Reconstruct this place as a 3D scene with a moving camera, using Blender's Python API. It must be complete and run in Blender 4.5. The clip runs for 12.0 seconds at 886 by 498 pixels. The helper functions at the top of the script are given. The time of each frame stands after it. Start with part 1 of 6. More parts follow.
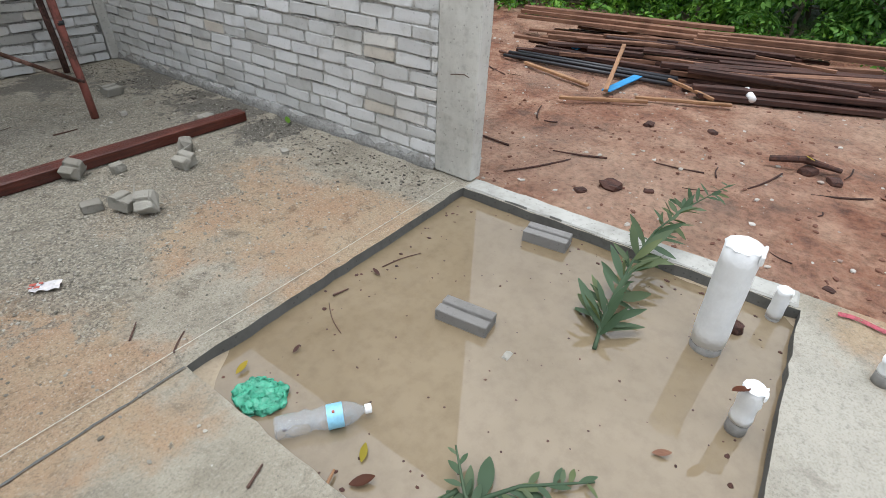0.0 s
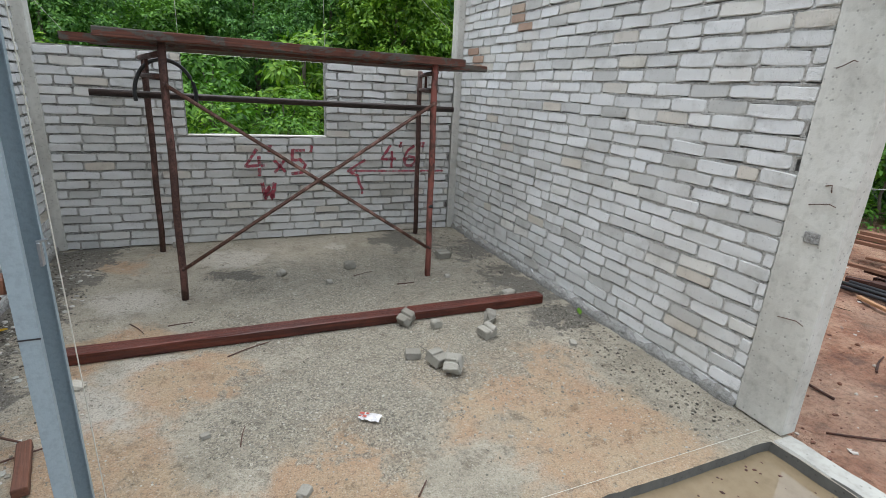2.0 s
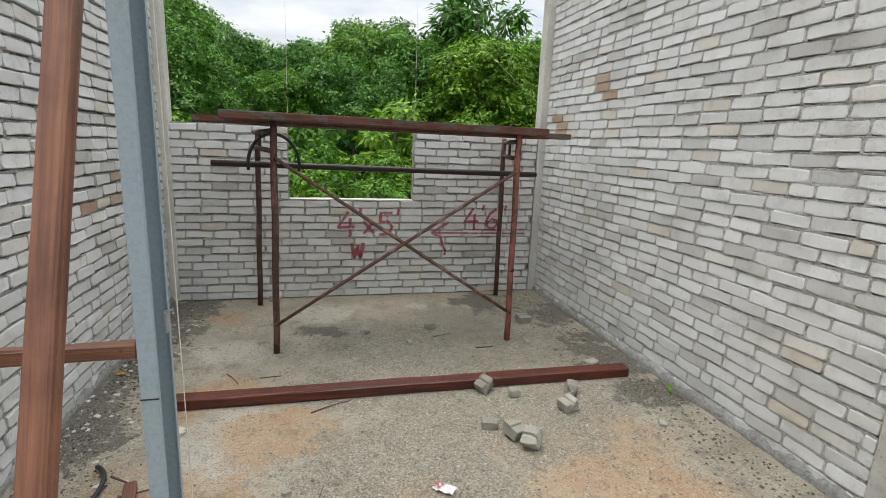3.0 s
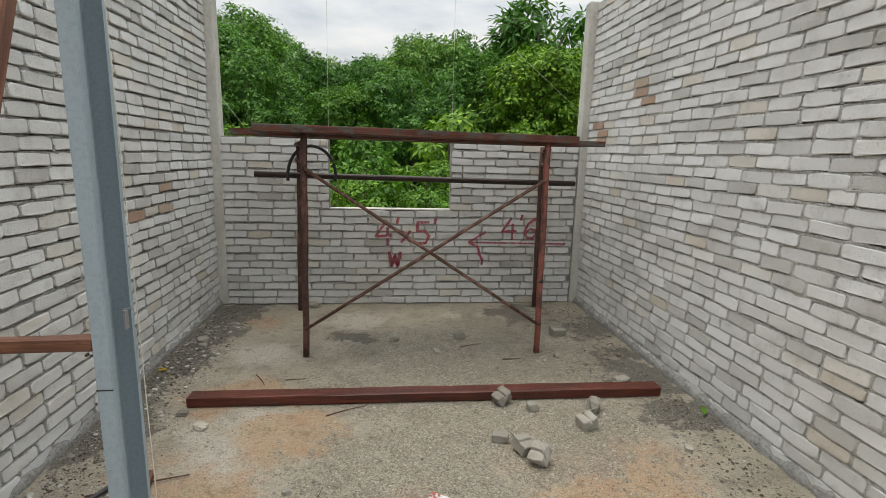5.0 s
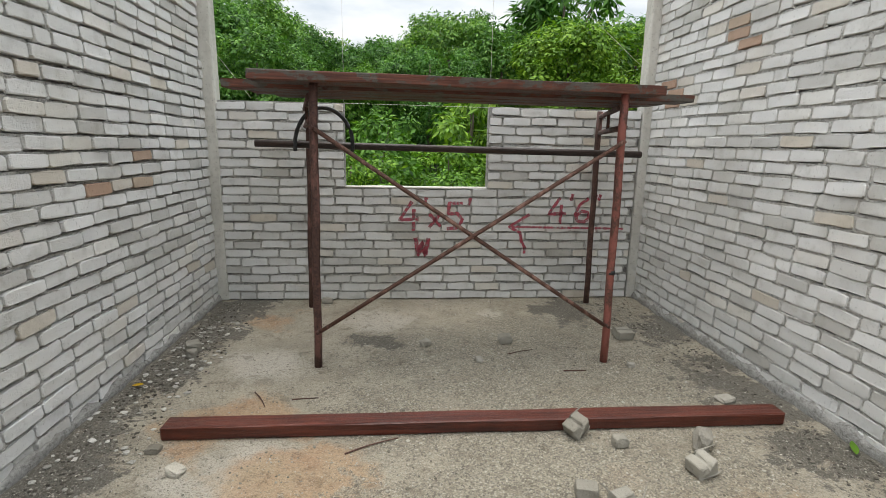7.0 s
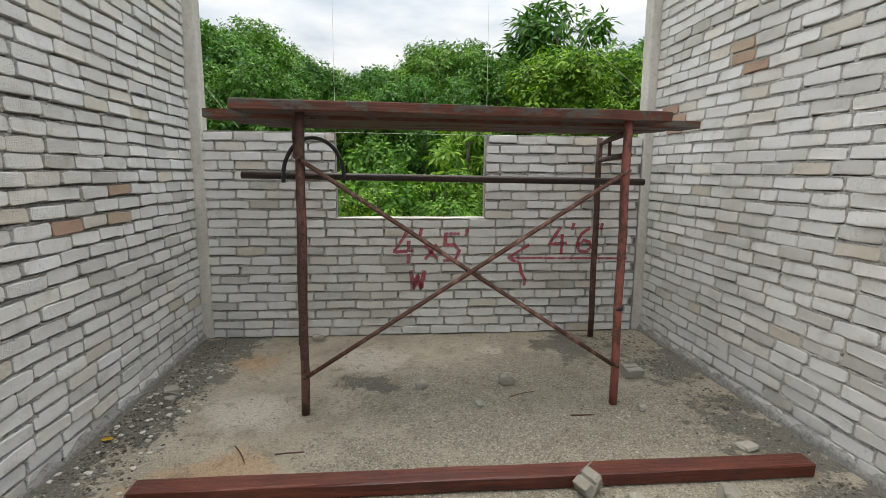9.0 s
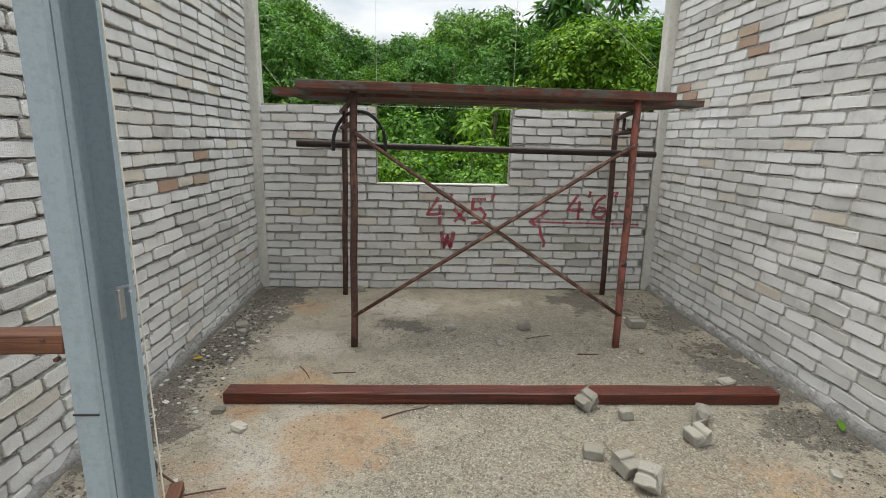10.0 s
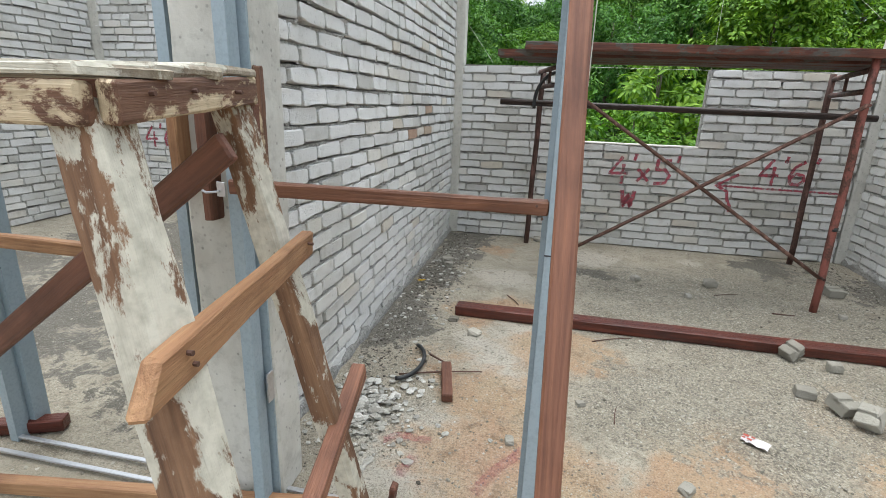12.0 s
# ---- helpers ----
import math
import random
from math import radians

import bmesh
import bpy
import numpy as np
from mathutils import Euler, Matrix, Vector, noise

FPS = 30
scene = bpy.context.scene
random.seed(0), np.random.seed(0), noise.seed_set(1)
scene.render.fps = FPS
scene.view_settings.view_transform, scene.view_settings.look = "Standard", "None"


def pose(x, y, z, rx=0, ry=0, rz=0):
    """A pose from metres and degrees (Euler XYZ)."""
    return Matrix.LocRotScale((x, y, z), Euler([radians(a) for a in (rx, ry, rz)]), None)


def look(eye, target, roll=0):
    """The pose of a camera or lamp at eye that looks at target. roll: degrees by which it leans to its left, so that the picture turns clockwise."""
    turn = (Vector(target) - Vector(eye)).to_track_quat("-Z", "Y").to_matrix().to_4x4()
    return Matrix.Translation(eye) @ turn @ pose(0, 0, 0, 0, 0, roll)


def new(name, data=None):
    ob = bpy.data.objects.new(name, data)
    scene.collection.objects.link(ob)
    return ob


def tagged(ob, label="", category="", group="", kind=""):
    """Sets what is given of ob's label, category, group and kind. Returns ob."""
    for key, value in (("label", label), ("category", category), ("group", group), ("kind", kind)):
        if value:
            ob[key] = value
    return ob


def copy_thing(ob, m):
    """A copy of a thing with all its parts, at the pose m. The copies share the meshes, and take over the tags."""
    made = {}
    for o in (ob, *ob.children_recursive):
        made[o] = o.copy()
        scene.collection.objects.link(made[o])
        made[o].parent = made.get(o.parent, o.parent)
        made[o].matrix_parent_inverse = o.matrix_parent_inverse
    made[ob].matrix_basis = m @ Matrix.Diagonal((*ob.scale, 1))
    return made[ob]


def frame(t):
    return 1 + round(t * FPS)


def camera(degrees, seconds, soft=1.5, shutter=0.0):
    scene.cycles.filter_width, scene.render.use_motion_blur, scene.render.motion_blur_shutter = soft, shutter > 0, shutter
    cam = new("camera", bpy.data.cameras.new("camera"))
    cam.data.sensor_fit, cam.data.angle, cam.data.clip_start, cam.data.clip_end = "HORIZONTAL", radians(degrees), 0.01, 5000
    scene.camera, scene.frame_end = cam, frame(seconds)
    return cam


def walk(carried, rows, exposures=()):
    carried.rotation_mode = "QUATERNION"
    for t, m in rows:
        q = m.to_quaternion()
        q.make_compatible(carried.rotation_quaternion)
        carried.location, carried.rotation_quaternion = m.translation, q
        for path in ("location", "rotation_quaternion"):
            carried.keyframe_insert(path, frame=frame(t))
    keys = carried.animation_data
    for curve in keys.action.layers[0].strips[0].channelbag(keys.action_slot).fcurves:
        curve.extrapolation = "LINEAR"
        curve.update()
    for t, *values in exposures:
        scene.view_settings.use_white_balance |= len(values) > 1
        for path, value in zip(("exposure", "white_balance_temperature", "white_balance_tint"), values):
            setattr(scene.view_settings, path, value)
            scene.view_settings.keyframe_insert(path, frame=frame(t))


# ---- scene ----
cam = camera(82.9, 12.0, 0.8)
PATH = [
    (0, (1.56, -5.139, 1.272), (2.913, -4.204, 0.134), 2.4),
    (0.5, (1.59, -5.185, 1.272), (3.046, -4.514, 0.077), 4.3),
    (1, (1.535, -5.103, 1.291), (2.879, -4.054, 0.246), 2.4),
    (1.5, (1.418, -5.01, 1.398), (2.472, -3.503, 0.61), 2.8),
    (2, (1.361, -5.003, 1.488), (2.139, -3.263, 0.881), 3.1),
    (2.5, (1.324, -5.01, 1.506), (1.934, -3.173, 1.004), 3.0),
    (3, (1.349, -5.022, 1.556), (1.834, -3.124, 1.149), 2.3),
    (3.2, (1.381, -5.038, 1.601), (1.812, -3.122, 1.223), 2.3),
    (4.8, (1.654, -5.076, 1.566), (1.896, -3.122, 1.211), 1.5),
    (5, (1.652, -5.074, 1.554), (1.877, -3.122, 1.18), 1.5),
    (5.5, (1.652, -5.02, 1.511), (1.832, -3.074, 1.086), 1.2),
    (6, (1.625, -4.852, 1.431), (1.797, -2.911, 0.98), 1.1),
    (6.5, (1.558, -4.554, 1.386), (1.734, -2.614, 0.93), 1.2),
    (7, (1.54, -4.29, 1.352), (1.715, -2.34, 0.944), 1.1),
    (7.2, (1.549, -4.167, 1.355), (1.721, -2.211, 0.973), 1.2),
    (8.0, (1.575, -3.885, 1.366), (1.745, -1.915, 1.047), 0.8),
    (8.8, (1.586, -4.004, 1.383), (1.754, -2.033, 1.089), 0.4),
    (9, (1.566, -4.098, 1.378), (1.751, -2.131, 1.068), 0.5),
    (9.5, (1.529, -4.361, 1.369), (1.721, -2.403, 1.01), 0.8),
    (10, (1.488, -4.588, 1.397), (1.579, -2.637, 0.967), 1.2),
    (10.5, (1.457, -4.86, 1.351), (1.322, -2.925, 0.864), 1.6),
    (11, (1.31, -4.996, 1.327), (0.979, -3.1, 0.783), 2.1),
    (11.5, (1.099, -5.06, 1.325), (0.729, -3.182, 0.745), 2.0),
    (12, (0.949, -5.069, 1.329), (0.574, -3.188, 0.76), 2.0),
]
EXPOSURES = [(0.0, 0.70, 6330, 10), (0.5, 0.68, 6330, 10), (1.5, 0.80, 6280, 9), (2.0, 0.80, 6280, 9), (2.5, 0.84, 6680, 9), (3.0, 0.86, 6780, 9), (5.0, 0.64, 7030, 9), (5.5, 0.80, 6980, 9), (6.5, 0.92, 6880, 9), (7.0, 0.94, 6880, 9), (9.5, 0.82, 6980, 9), (10.5, 1.02, 6780, 8), (11.0, 1.12, 6730, 8), (12.0, 1.12, 6480, 8)]
walk(cam, [(t, look(eye, target, roll)) for t, eye, target, roll in PATH], EXPOSURES)

# ---- light ----
world = bpy.data.worlds.new("overcast_sky")
scene.world = world
world.use_nodes = True
wn, wl = world.node_tree.nodes, world.node_tree.links
wn.clear()
SUN_AT = Vector((-0.10, 0.12, 0.95)).normalized()
SUN_EL, SUN_AZ = math.asin(SUN_AT.z), math.atan2(SUN_AT.x, SUN_AT.y)
sky = wn.new("ShaderNodeTexSky")
sky.sky_type, sky.sun_disc, sky.sun_elevation, sky.sun_rotation = "NISHITA", False, SUN_EL, SUN_AZ
sky.air_density, sky.dust_density = 1.0, 2.0
skyk = wn.new("ShaderNodeVectorMath"); skyk.operation = "SCALE"; skyk.inputs[3].default_value = 0.10
wl.new(sky.outputs[0], skyk.inputs[0])
wtc = wn.new("ShaderNodeTexCoord")
wmap = wn.new("ShaderNodeMapping"); wmap.inputs["Scale"].default_value = (1.0, 1.0, 3.2)
wl.new(wtc.outputs["Generated"], wmap.inputs[0])
wno = wn.new("ShaderNodeTexNoise"); wno.inputs["Scale"].default_value = 2.6; wno.inputs["Detail"].default_value = 7; wno.inputs["Roughness"].default_value = 0.55
wl.new(wmap.outputs[0], wno.inputs["Vector"])
wr = wn.new("ShaderNodeValToRGB")
wr.color_ramp.elements[0].position, wr.color_ramp.elements[0].color = 0.36, (0.50, 0.58, 0.68, 1)
wr.color_ramp.elements[1].position, wr.color_ramp.elements[1].color = 0.62, (0.95, 0.97, 1.0, 1)
wl.new(wno.outputs[0], wr.inputs[0])
wsep = wn.new("ShaderNodeSeparateXYZ"); wl.new(wtc.outputs["Generated"], wsep.inputs[0])
wlift = wn.new("ShaderNodeMapRange")
for i, v in enumerate((0.0, 1.0, 0.40, 1.25)):
    wlift.inputs[i + 1].default_value = v
wl.new(wsep.outputs["Z"], wlift.inputs[0])
wmix = wn.new("ShaderNodeMixRGB"); wmix.inputs[0].default_value = 0.8
wl.new(skyk.outputs[0], wmix.inputs[1]); wl.new(wr.outputs[0], wmix.inputs[2])
wbg = wn.new("ShaderNodeBackground"); wbg.inputs[1].default_value = 1.2
wdome = wn.new("ShaderNodeVectorMath"); wdome.operation = "SCALE"
wl.new(wmix.outputs[0], wdome.inputs[0]); wl.new(wlift.outputs[0], wdome.inputs[3]); wl.new(wdome.outputs[0], wbg.inputs[0])
wo = wn.new("ShaderNodeOutputWorld"); wl.new(wbg.outputs[0], wo.inputs[0])
sun = new("sun", bpy.data.lights.new("sun", "SUN"))
sun.data.energy, sun.data.angle, sun.data.color = 1.2, radians(50), (1.0, 0.98, 0.94)
sun.rotation_euler = SUN_AT.to_track_quat("Z", "Y").to_euler()

# ---- materials ----


class Mat:
    """A small wrapper to lay out a node material."""

    def __init__(self, name):
        self.m = bpy.data.materials.new(name)
        self.m.use_nodes = True
        self.t = self.m.node_tree
        self.b = self.t.nodes["Principled BSDF"]
        self.tc = self.t.nodes.new("ShaderNodeTexCoord")

    def node(self, kind, **kw):
        return self.t.nodes.new(kind)

    def link(self, a, b):
        self.t.links.new(a, b)

    def coords(self, scale=(1, 1, 1), world=False):
        mp = self.node("ShaderNodeMapping")
        mp.inputs["Scale"].default_value = scale
        if world:
            g = self.node("ShaderNodeNewGeometry")
            self.link(g.outputs["Position"], mp.inputs[0])
        else:
            self.link(self.tc.outputs["Object"], mp.inputs[0])
        return mp.outputs[0]

    def noise(self, scale, detail=4, rough=0.55, vec=None, distort=0.0):
        n = self.node("ShaderNodeTexNoise")
        n.inputs["Scale"].default_value, n.inputs["Detail"].default_value = scale, detail
        n.inputs["Roughness"].default_value, n.inputs["Distortion"].default_value = rough, distort
        self.link(vec if vec is not None else self.coords(world=True), n.inputs["Vector"])
        return n.outputs["Fac"]

    def voronoi(self, scale, vec=None, feature="F1"):
        n = self.node("ShaderNodeTexVoronoi")
        n.feature = feature
        n.inputs["Scale"].default_value = scale
        self.link(vec if vec is not None else self.coords(world=True), n.inputs["Vector"])
        return n

    def ramp(self, fac, stops):
        r = self.node("ShaderNodeValToRGB")
        e = r.color_ramp.elements
        while len(e) < len(stops):
            e.new(0.5)
        for el, (p, c) in zip(e, stops):
            el.position = p
            el.color = (*c, 1) if len(c) == 3 else c
        self.link(fac, r.inputs[0])
        return r.outputs[0]

    def grey(self, fac, lo, hi, a=0.0, b=1.0):
        r = self.node("ShaderNodeMapRange")
        for i, v in enumerate((lo, hi, a, b)):
            r.inputs[i + 1].default_value = v
        self.link(fac, r.inputs[0])
        return r.outputs[0]

    def mix(self, fac, a, b, mode="MIX"):
        n = self.node("ShaderNodeMixRGB")
        n.blend_type = mode
        for i, v in enumerate((fac, a, b)):
            if isinstance(v, (int, float)):
                n.inputs[i].default_value = v if i == 0 else (v, v, v, 1)
            elif isinstance(v, tuple):
                n.inputs[i].default_value = (*v, 1)
            else:
                self.link(v, n.inputs[i])
        return n.outputs[0]

    def math(self, op, a, b=0.0):
        n = self.node("ShaderNodeMath")
        n.operation = op
        for i, v in enumerate((a, b)):
            if isinstance(v, (int, float)):
                n.inputs[i].default_value = v
            else:
                self.link(v, n.inputs[i])
        return n.outputs[0]

    def rnd(self):
        """A random number for each object or loose piece."""
        o, g = self.node("ShaderNodeObjectInfo"), self.node("ShaderNodeNewGeometry")
        return self.math("FRACT", self.math("ADD", o.outputs["Random"], g.outputs["Random Per Island"]))

    def color(self, c):
        if isinstance(c, tuple):
            self.b.inputs["Base Color"].default_value = (*c, 1)
        else:
            self.link(c, self.b.inputs["Base Color"])
        return self

    def rough(self, r):
        if isinstance(r, (int, float)):
            self.b.inputs["Roughness"].default_value = r
        else:
            self.link(r, self.b.inputs["Roughness"])
        return self

    def bump(self, h, dist=0.002, strength=1.0):
        n = self.node("ShaderNodeBump")
        n.inputs["Distance"].default_value, n.inputs["Strength"].default_value = dist, strength
        self.link(h, n.inputs["Height"])
        self.link(n.outputs[0], self.b.inputs["Normal"])
        return self


def blots(k, spots):
    """A soft mask of round stains at places of the plan."""
    total = None
    warp = k.node("ShaderNodeTexNoise")
    warp.inputs["Scale"].default_value, warp.inputs["Detail"].default_value = 2.2, 4
    pos = k.coords(world=True)
    k.link(pos, warp.inputs["Vector"])
    off = k.node("ShaderNodeVectorMath")
    off.operation = "MULTIPLY_ADD"
    k.link(warp.outputs["Color"], off.inputs[0])
    off.inputs[1].default_value = (0.9, 0.9, 0)
    k.link(pos, off.inputs[2])
    for x, y, r in spots:
        d = k.node("ShaderNodeVectorMath")
        d.operation = "DISTANCE"
        k.link(off.outputs[0], d.inputs[0])
        d.inputs[1].default_value = (x + 0.45, y + 0.45, 0)
        m = k.grey(d.outputs["Value"], r * 1.15, r * 0.2)
        total = m if total is None else k.math("MAXIMUM", total, m)
    return total


Mat.blots = blots


def concrete_floor():
    k = Mat("stained_concrete_floor")
    big, mid = k.noise(0.9, 5, 0.6, distort=0.6), k.noise(3.1, 7, 0.68)
    fine, grit = k.noise(46, 5, 0.75), k.noise(130, 3, 0.7)
    coarse = k.noise(8, 9, 0.74, distort=0.4)
    rust = k.noise(1.7, 6, 0.66, k.coords((1, 1.3, 1), world=True), 0.8)
    ragged = k.math("MULTIPLY", k.math("SUBTRACT", coarse, 0.5), 2.4)
    base = k.ramp(mid, [(0.30, (0.30, 0.265, 0.20)), (0.5, (0.43, 0.385, 0.30)), (0.72, (0.54, 0.49, 0.39))])
    mud = k.blots([(2.75, -3.05, 0.6), (2.9, -3.6, 0.55), (1.15, -2.45, 0.35), (0.75, -2.95, 0.4), (0.75, -1.95, 0.3), (1.6, -3.55, 0.5), (0.9, -3.5, 0.4), (0.55, -0.5, 0.25), (1.0, -4.4, 0.7), (3.65, -5.9, 0.35)])
    loose = k.blots([(2.2, -2.45, 0.75), (1.6, -2.75, 0.5), (1.9, -3.05, 0.4), (2.3, -1.65, 0.8), (1.75, -1.1, 0.55), (2.5, -0.95, 0.5), (3.0, -1.6, 0.6), (2.85, -2.5, 0.5), (1.5, -1.9, 0.45), (3.2, -0.7, 0.5)])
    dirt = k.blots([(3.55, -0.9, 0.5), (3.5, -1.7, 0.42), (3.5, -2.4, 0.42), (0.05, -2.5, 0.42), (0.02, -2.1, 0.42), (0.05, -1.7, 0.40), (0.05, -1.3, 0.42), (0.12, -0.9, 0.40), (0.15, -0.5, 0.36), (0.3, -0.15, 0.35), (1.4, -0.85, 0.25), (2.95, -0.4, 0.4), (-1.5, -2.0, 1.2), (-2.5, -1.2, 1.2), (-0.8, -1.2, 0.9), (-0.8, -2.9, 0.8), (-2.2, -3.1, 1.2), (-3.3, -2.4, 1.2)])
    pale = k.blots([(0.75, -1.3, 0.42), (1.4, -0.45, 0.3), (2.3, -0.5, 0.25), (0.6, -3.45, 0.45), (2.6, -5.9, 0.6), (3.1, -5.75, 0.8), (2.6, -6.5, 0.9), (1.2, -4.2, 0.4), (0.8, -2.5, 0.4)])
    base = k.mix(k.grey(k.math("ADD", pale, k.math("MULTIPLY", mid, 0.8)), 0.75, 1.2, 0, 0.7), base, (0.63, 0.59, 0.51))
    base = k.mix(k.grey(k.math("ADD", k.math("ADD", mud, rust), k.math("MULTIPLY", ragged, 0.4)), 0.64, 1.0, 0, 0.72), base, k.mix(k.grey(mid, 0.4, 0.62), (0.54, 0.385, 0.235), (0.47, 0.255, 0.125)))
    sand = k.voronoi(120)
    grains = k.ramp(sand.outputs["Color"], [(0.15, (0.13, 0.12, 0.10)), (0.45, (0.30, 0.268, 0.205)), (0.75, (0.41, 0.37, 0.285)), (0.95, (0.60, 0.56, 0.47))])
    base = k.mix(k.grey(k.math("ADD", k.math("MULTIPLY", loose, 0.75), ragged), 0.28, 0.40, 0, 0.8), base, grains)
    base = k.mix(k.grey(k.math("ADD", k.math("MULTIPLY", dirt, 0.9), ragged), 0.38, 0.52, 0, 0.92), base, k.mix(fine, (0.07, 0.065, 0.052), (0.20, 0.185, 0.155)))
    sy = k.node("ShaderNodeSeparateXYZ")
    k.link(k.coords(world=True), sy.inputs[0])
    front = k.grey(sy.outputs["Y"], -3.80, -3.86, 0, 0.5)
    trowelled = k.mix(0.5, base, k.ramp(k.noise(5, 7, 0.7, distort=0.8), [(0.34, (0.42, 0.42, 0.40)), (0.5, (0.86, 0.87, 0.86)), (0.66, (1.0, 1.0, 0.97))]), "MULTIPLY")
    trowelled = k.mix(0.8, trowelled, (0.56, 0.575, 0.56), "MULTIPLY")
    base = k.mix(0.6, base, k.ramp(coarse, [(0.38, (0.45, 0.42, 0.38)), (0.45, (1, 1, 1)), (0.6, (1, 1, 1)), (0.66, (1.16, 1.15, 1.12))]), "MULTIPLY")
    base = k.mix(0.7, base, k.ramp(fine, [(0.30, (0.22, 0.21, 0.20)), (0.46, (0.90, 0.90, 0.90)), (0.66, (1.0, 1.0, 1.0))]), "MULTIPLY")
    base = k.mix(k.grey(grit, 0.55, 0.61, 0, 0.5), base, (0.13, 0.12, 0.10))
    base = k.mix(k.grey(grit, 0.43, 0.36, 0, 0.5), base, (0.60, 0.57, 0.50))
    base = k.mix(front, base, trowelled)
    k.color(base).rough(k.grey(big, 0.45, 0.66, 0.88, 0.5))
    h = k.math("MULTIPLY", k.math("ADD", k.math("MULTIPLY", fine, 0.8), k.math("MULTIPLY", grit, 0.5)), k.math("SUBTRACT", 1.0, front))
    return k.bump(h, 0.022).m


def cast_concrete(name, tone=1.0):
    k = Mat(name)
    a, b, c = k.noise(4, 5, 0.6, k.coords((1, 1, 0.45), world=True)), k.noise(26, 5, 0.65), k.noise(120, 2)
    base = k.ramp(a, [(0.3, (0.42 * tone, 0.41 * tone, 0.37 * tone)), (0.55, (0.58 * tone, 0.57 * tone, 0.52 * tone)), (0.75, (0.66 * tone, 0.65 * tone, 0.61 * tone))])
    base = k.mix(0.4, base, k.ramp(b, [(0.28, (0.5, 0.49, 0.46)), (0.5, (1.0, 1.0, 0.99))]), "MULTIPLY")
    v = k.voronoi(34)
    pits = k.grey(v.outputs["Distance"], 0.10, 0.2, 0.35, 1)
    base = k.mix(0.5, base, pits, "MULTIPLY")
    k.color(base).rough(0.86)
    return k.bump(k.math("ADD", k.math("MULTIPLY", b, 0.7), k.math("MULTIPLY", pits, 0.3)), 0.004).m


def brick_mat(name, stops, dirt=0.5):
    k = Mat(name)
    r = k.rnd()
    base = k.ramp(r, stops)
    a, b, c = k.noise(9, 5, 0.6), k.noise(60, 4, 0.7), k.noise(210, 2)
    patch = k.noise(1.1, 4, 0.6)
    base = k.mix(0.75, base, k.ramp(a, [(0.30, (0.78, 0.775, 0.75)), (0.46, (1, 1, 1)), (0.62, (1, 1, 1)), (0.72, (1.10, 1.10, 1.09))]), "MULTIPLY")
    base = k.mix(0.6, base, k.ramp(b, [(0.28, (0.42, 0.415, 0.40)), (0.40, (1, 1, 1))]), "MULTIPLY")
    base = k.mix(k.grey(patch, 0.5, 0.72, 0, dirt), base, k.mix(1.0, base, (0.72, 0.68, 0.6), "MULTIPLY"))
    k.color(base).rough(0.92)
    return k.bump(k.math("ADD", b, k.math("MULTIPLY", c, 0.5)), 0.009).m


def mortar_mat(name="rough_mortar", tone=1.0):
    k = Mat(name)
    a, b, c = k.noise(5, 5), k.noise(45, 5, 0.75), k.noise(150, 3)
    base = k.ramp(b, [(0.3, (0.17 * tone, 0.167 * tone, 0.155 * tone)), (0.5, (0.39 * tone, 0.385 * tone, 0.365 * tone)), (0.7, (0.53 * tone, 0.525 * tone, 0.505 * tone))])
    base = k.mix(k.grey(a, 0.45, 0.7, 0, 0.5), base, (0.28 * tone, 0.26 * tone, 0.225 * tone))
    k.color(base).rough(0.95)
    return k.bump(k.math("ADD", b, c), 0.02).m


def wood_mat(name, dark, light, smear=None, rough=0.7, axis=0, grain=1.0, cover=0.5):
    """Sawn timber; the grain runs along the axis."""
    k = Mat(name)
    sc = [38 * grain, 38 * grain, 38 * grain]
    sc[axis] = 1.6
    vec = k.coords(tuple(sc))
    g1, g2 = k.noise(1.0, 6, 0.65, vec, 0.6), k.noise(3.5, 4, 0.7, vec)
    blot = k.noise(5, 5, 0.6, k.coords())
    r = k.rnd()
    base = k.ramp(g1, [(0.3, dark), (0.7, light)])
    base = k.mix(k.grey(r, 0, 1, 0, 0.4), base, k.mix(1.0, base, (0.62, 0.56, 0.52), "MULTIPLY"))
    base = k.mix(k.grey(blot, 0.48, 0.66, 0, 0.6), base, k.mix(1.0, base, (0.45, 0.38, 0.34), "MULTIPLY"))
    base = k.mix(0.35, base, k.ramp(g2, [(0.35, (0.5, 0.48, 0.46)), (0.55, (1, 1, 1))]), "MULTIPLY")
    if smear:
        sm = k.noise(9, 9, 0.72, k.coords(tuple(0.45 if i == axis else 1.0 for i in range(3))), 0.3)
        base = k.mix(k.grey(sm, cover, cover + 0.035), base, k.mix(0.6, smear, k.ramp(k.noise(40, 4), [(0.3, (0.5, 0.5, 0.47)), (0.6, (1, 1, 1))]), "MULTIPLY"))
    k.color(base).rough(rough)
    return k.bump(k.math("ADD", g1, g2), 0.003).m


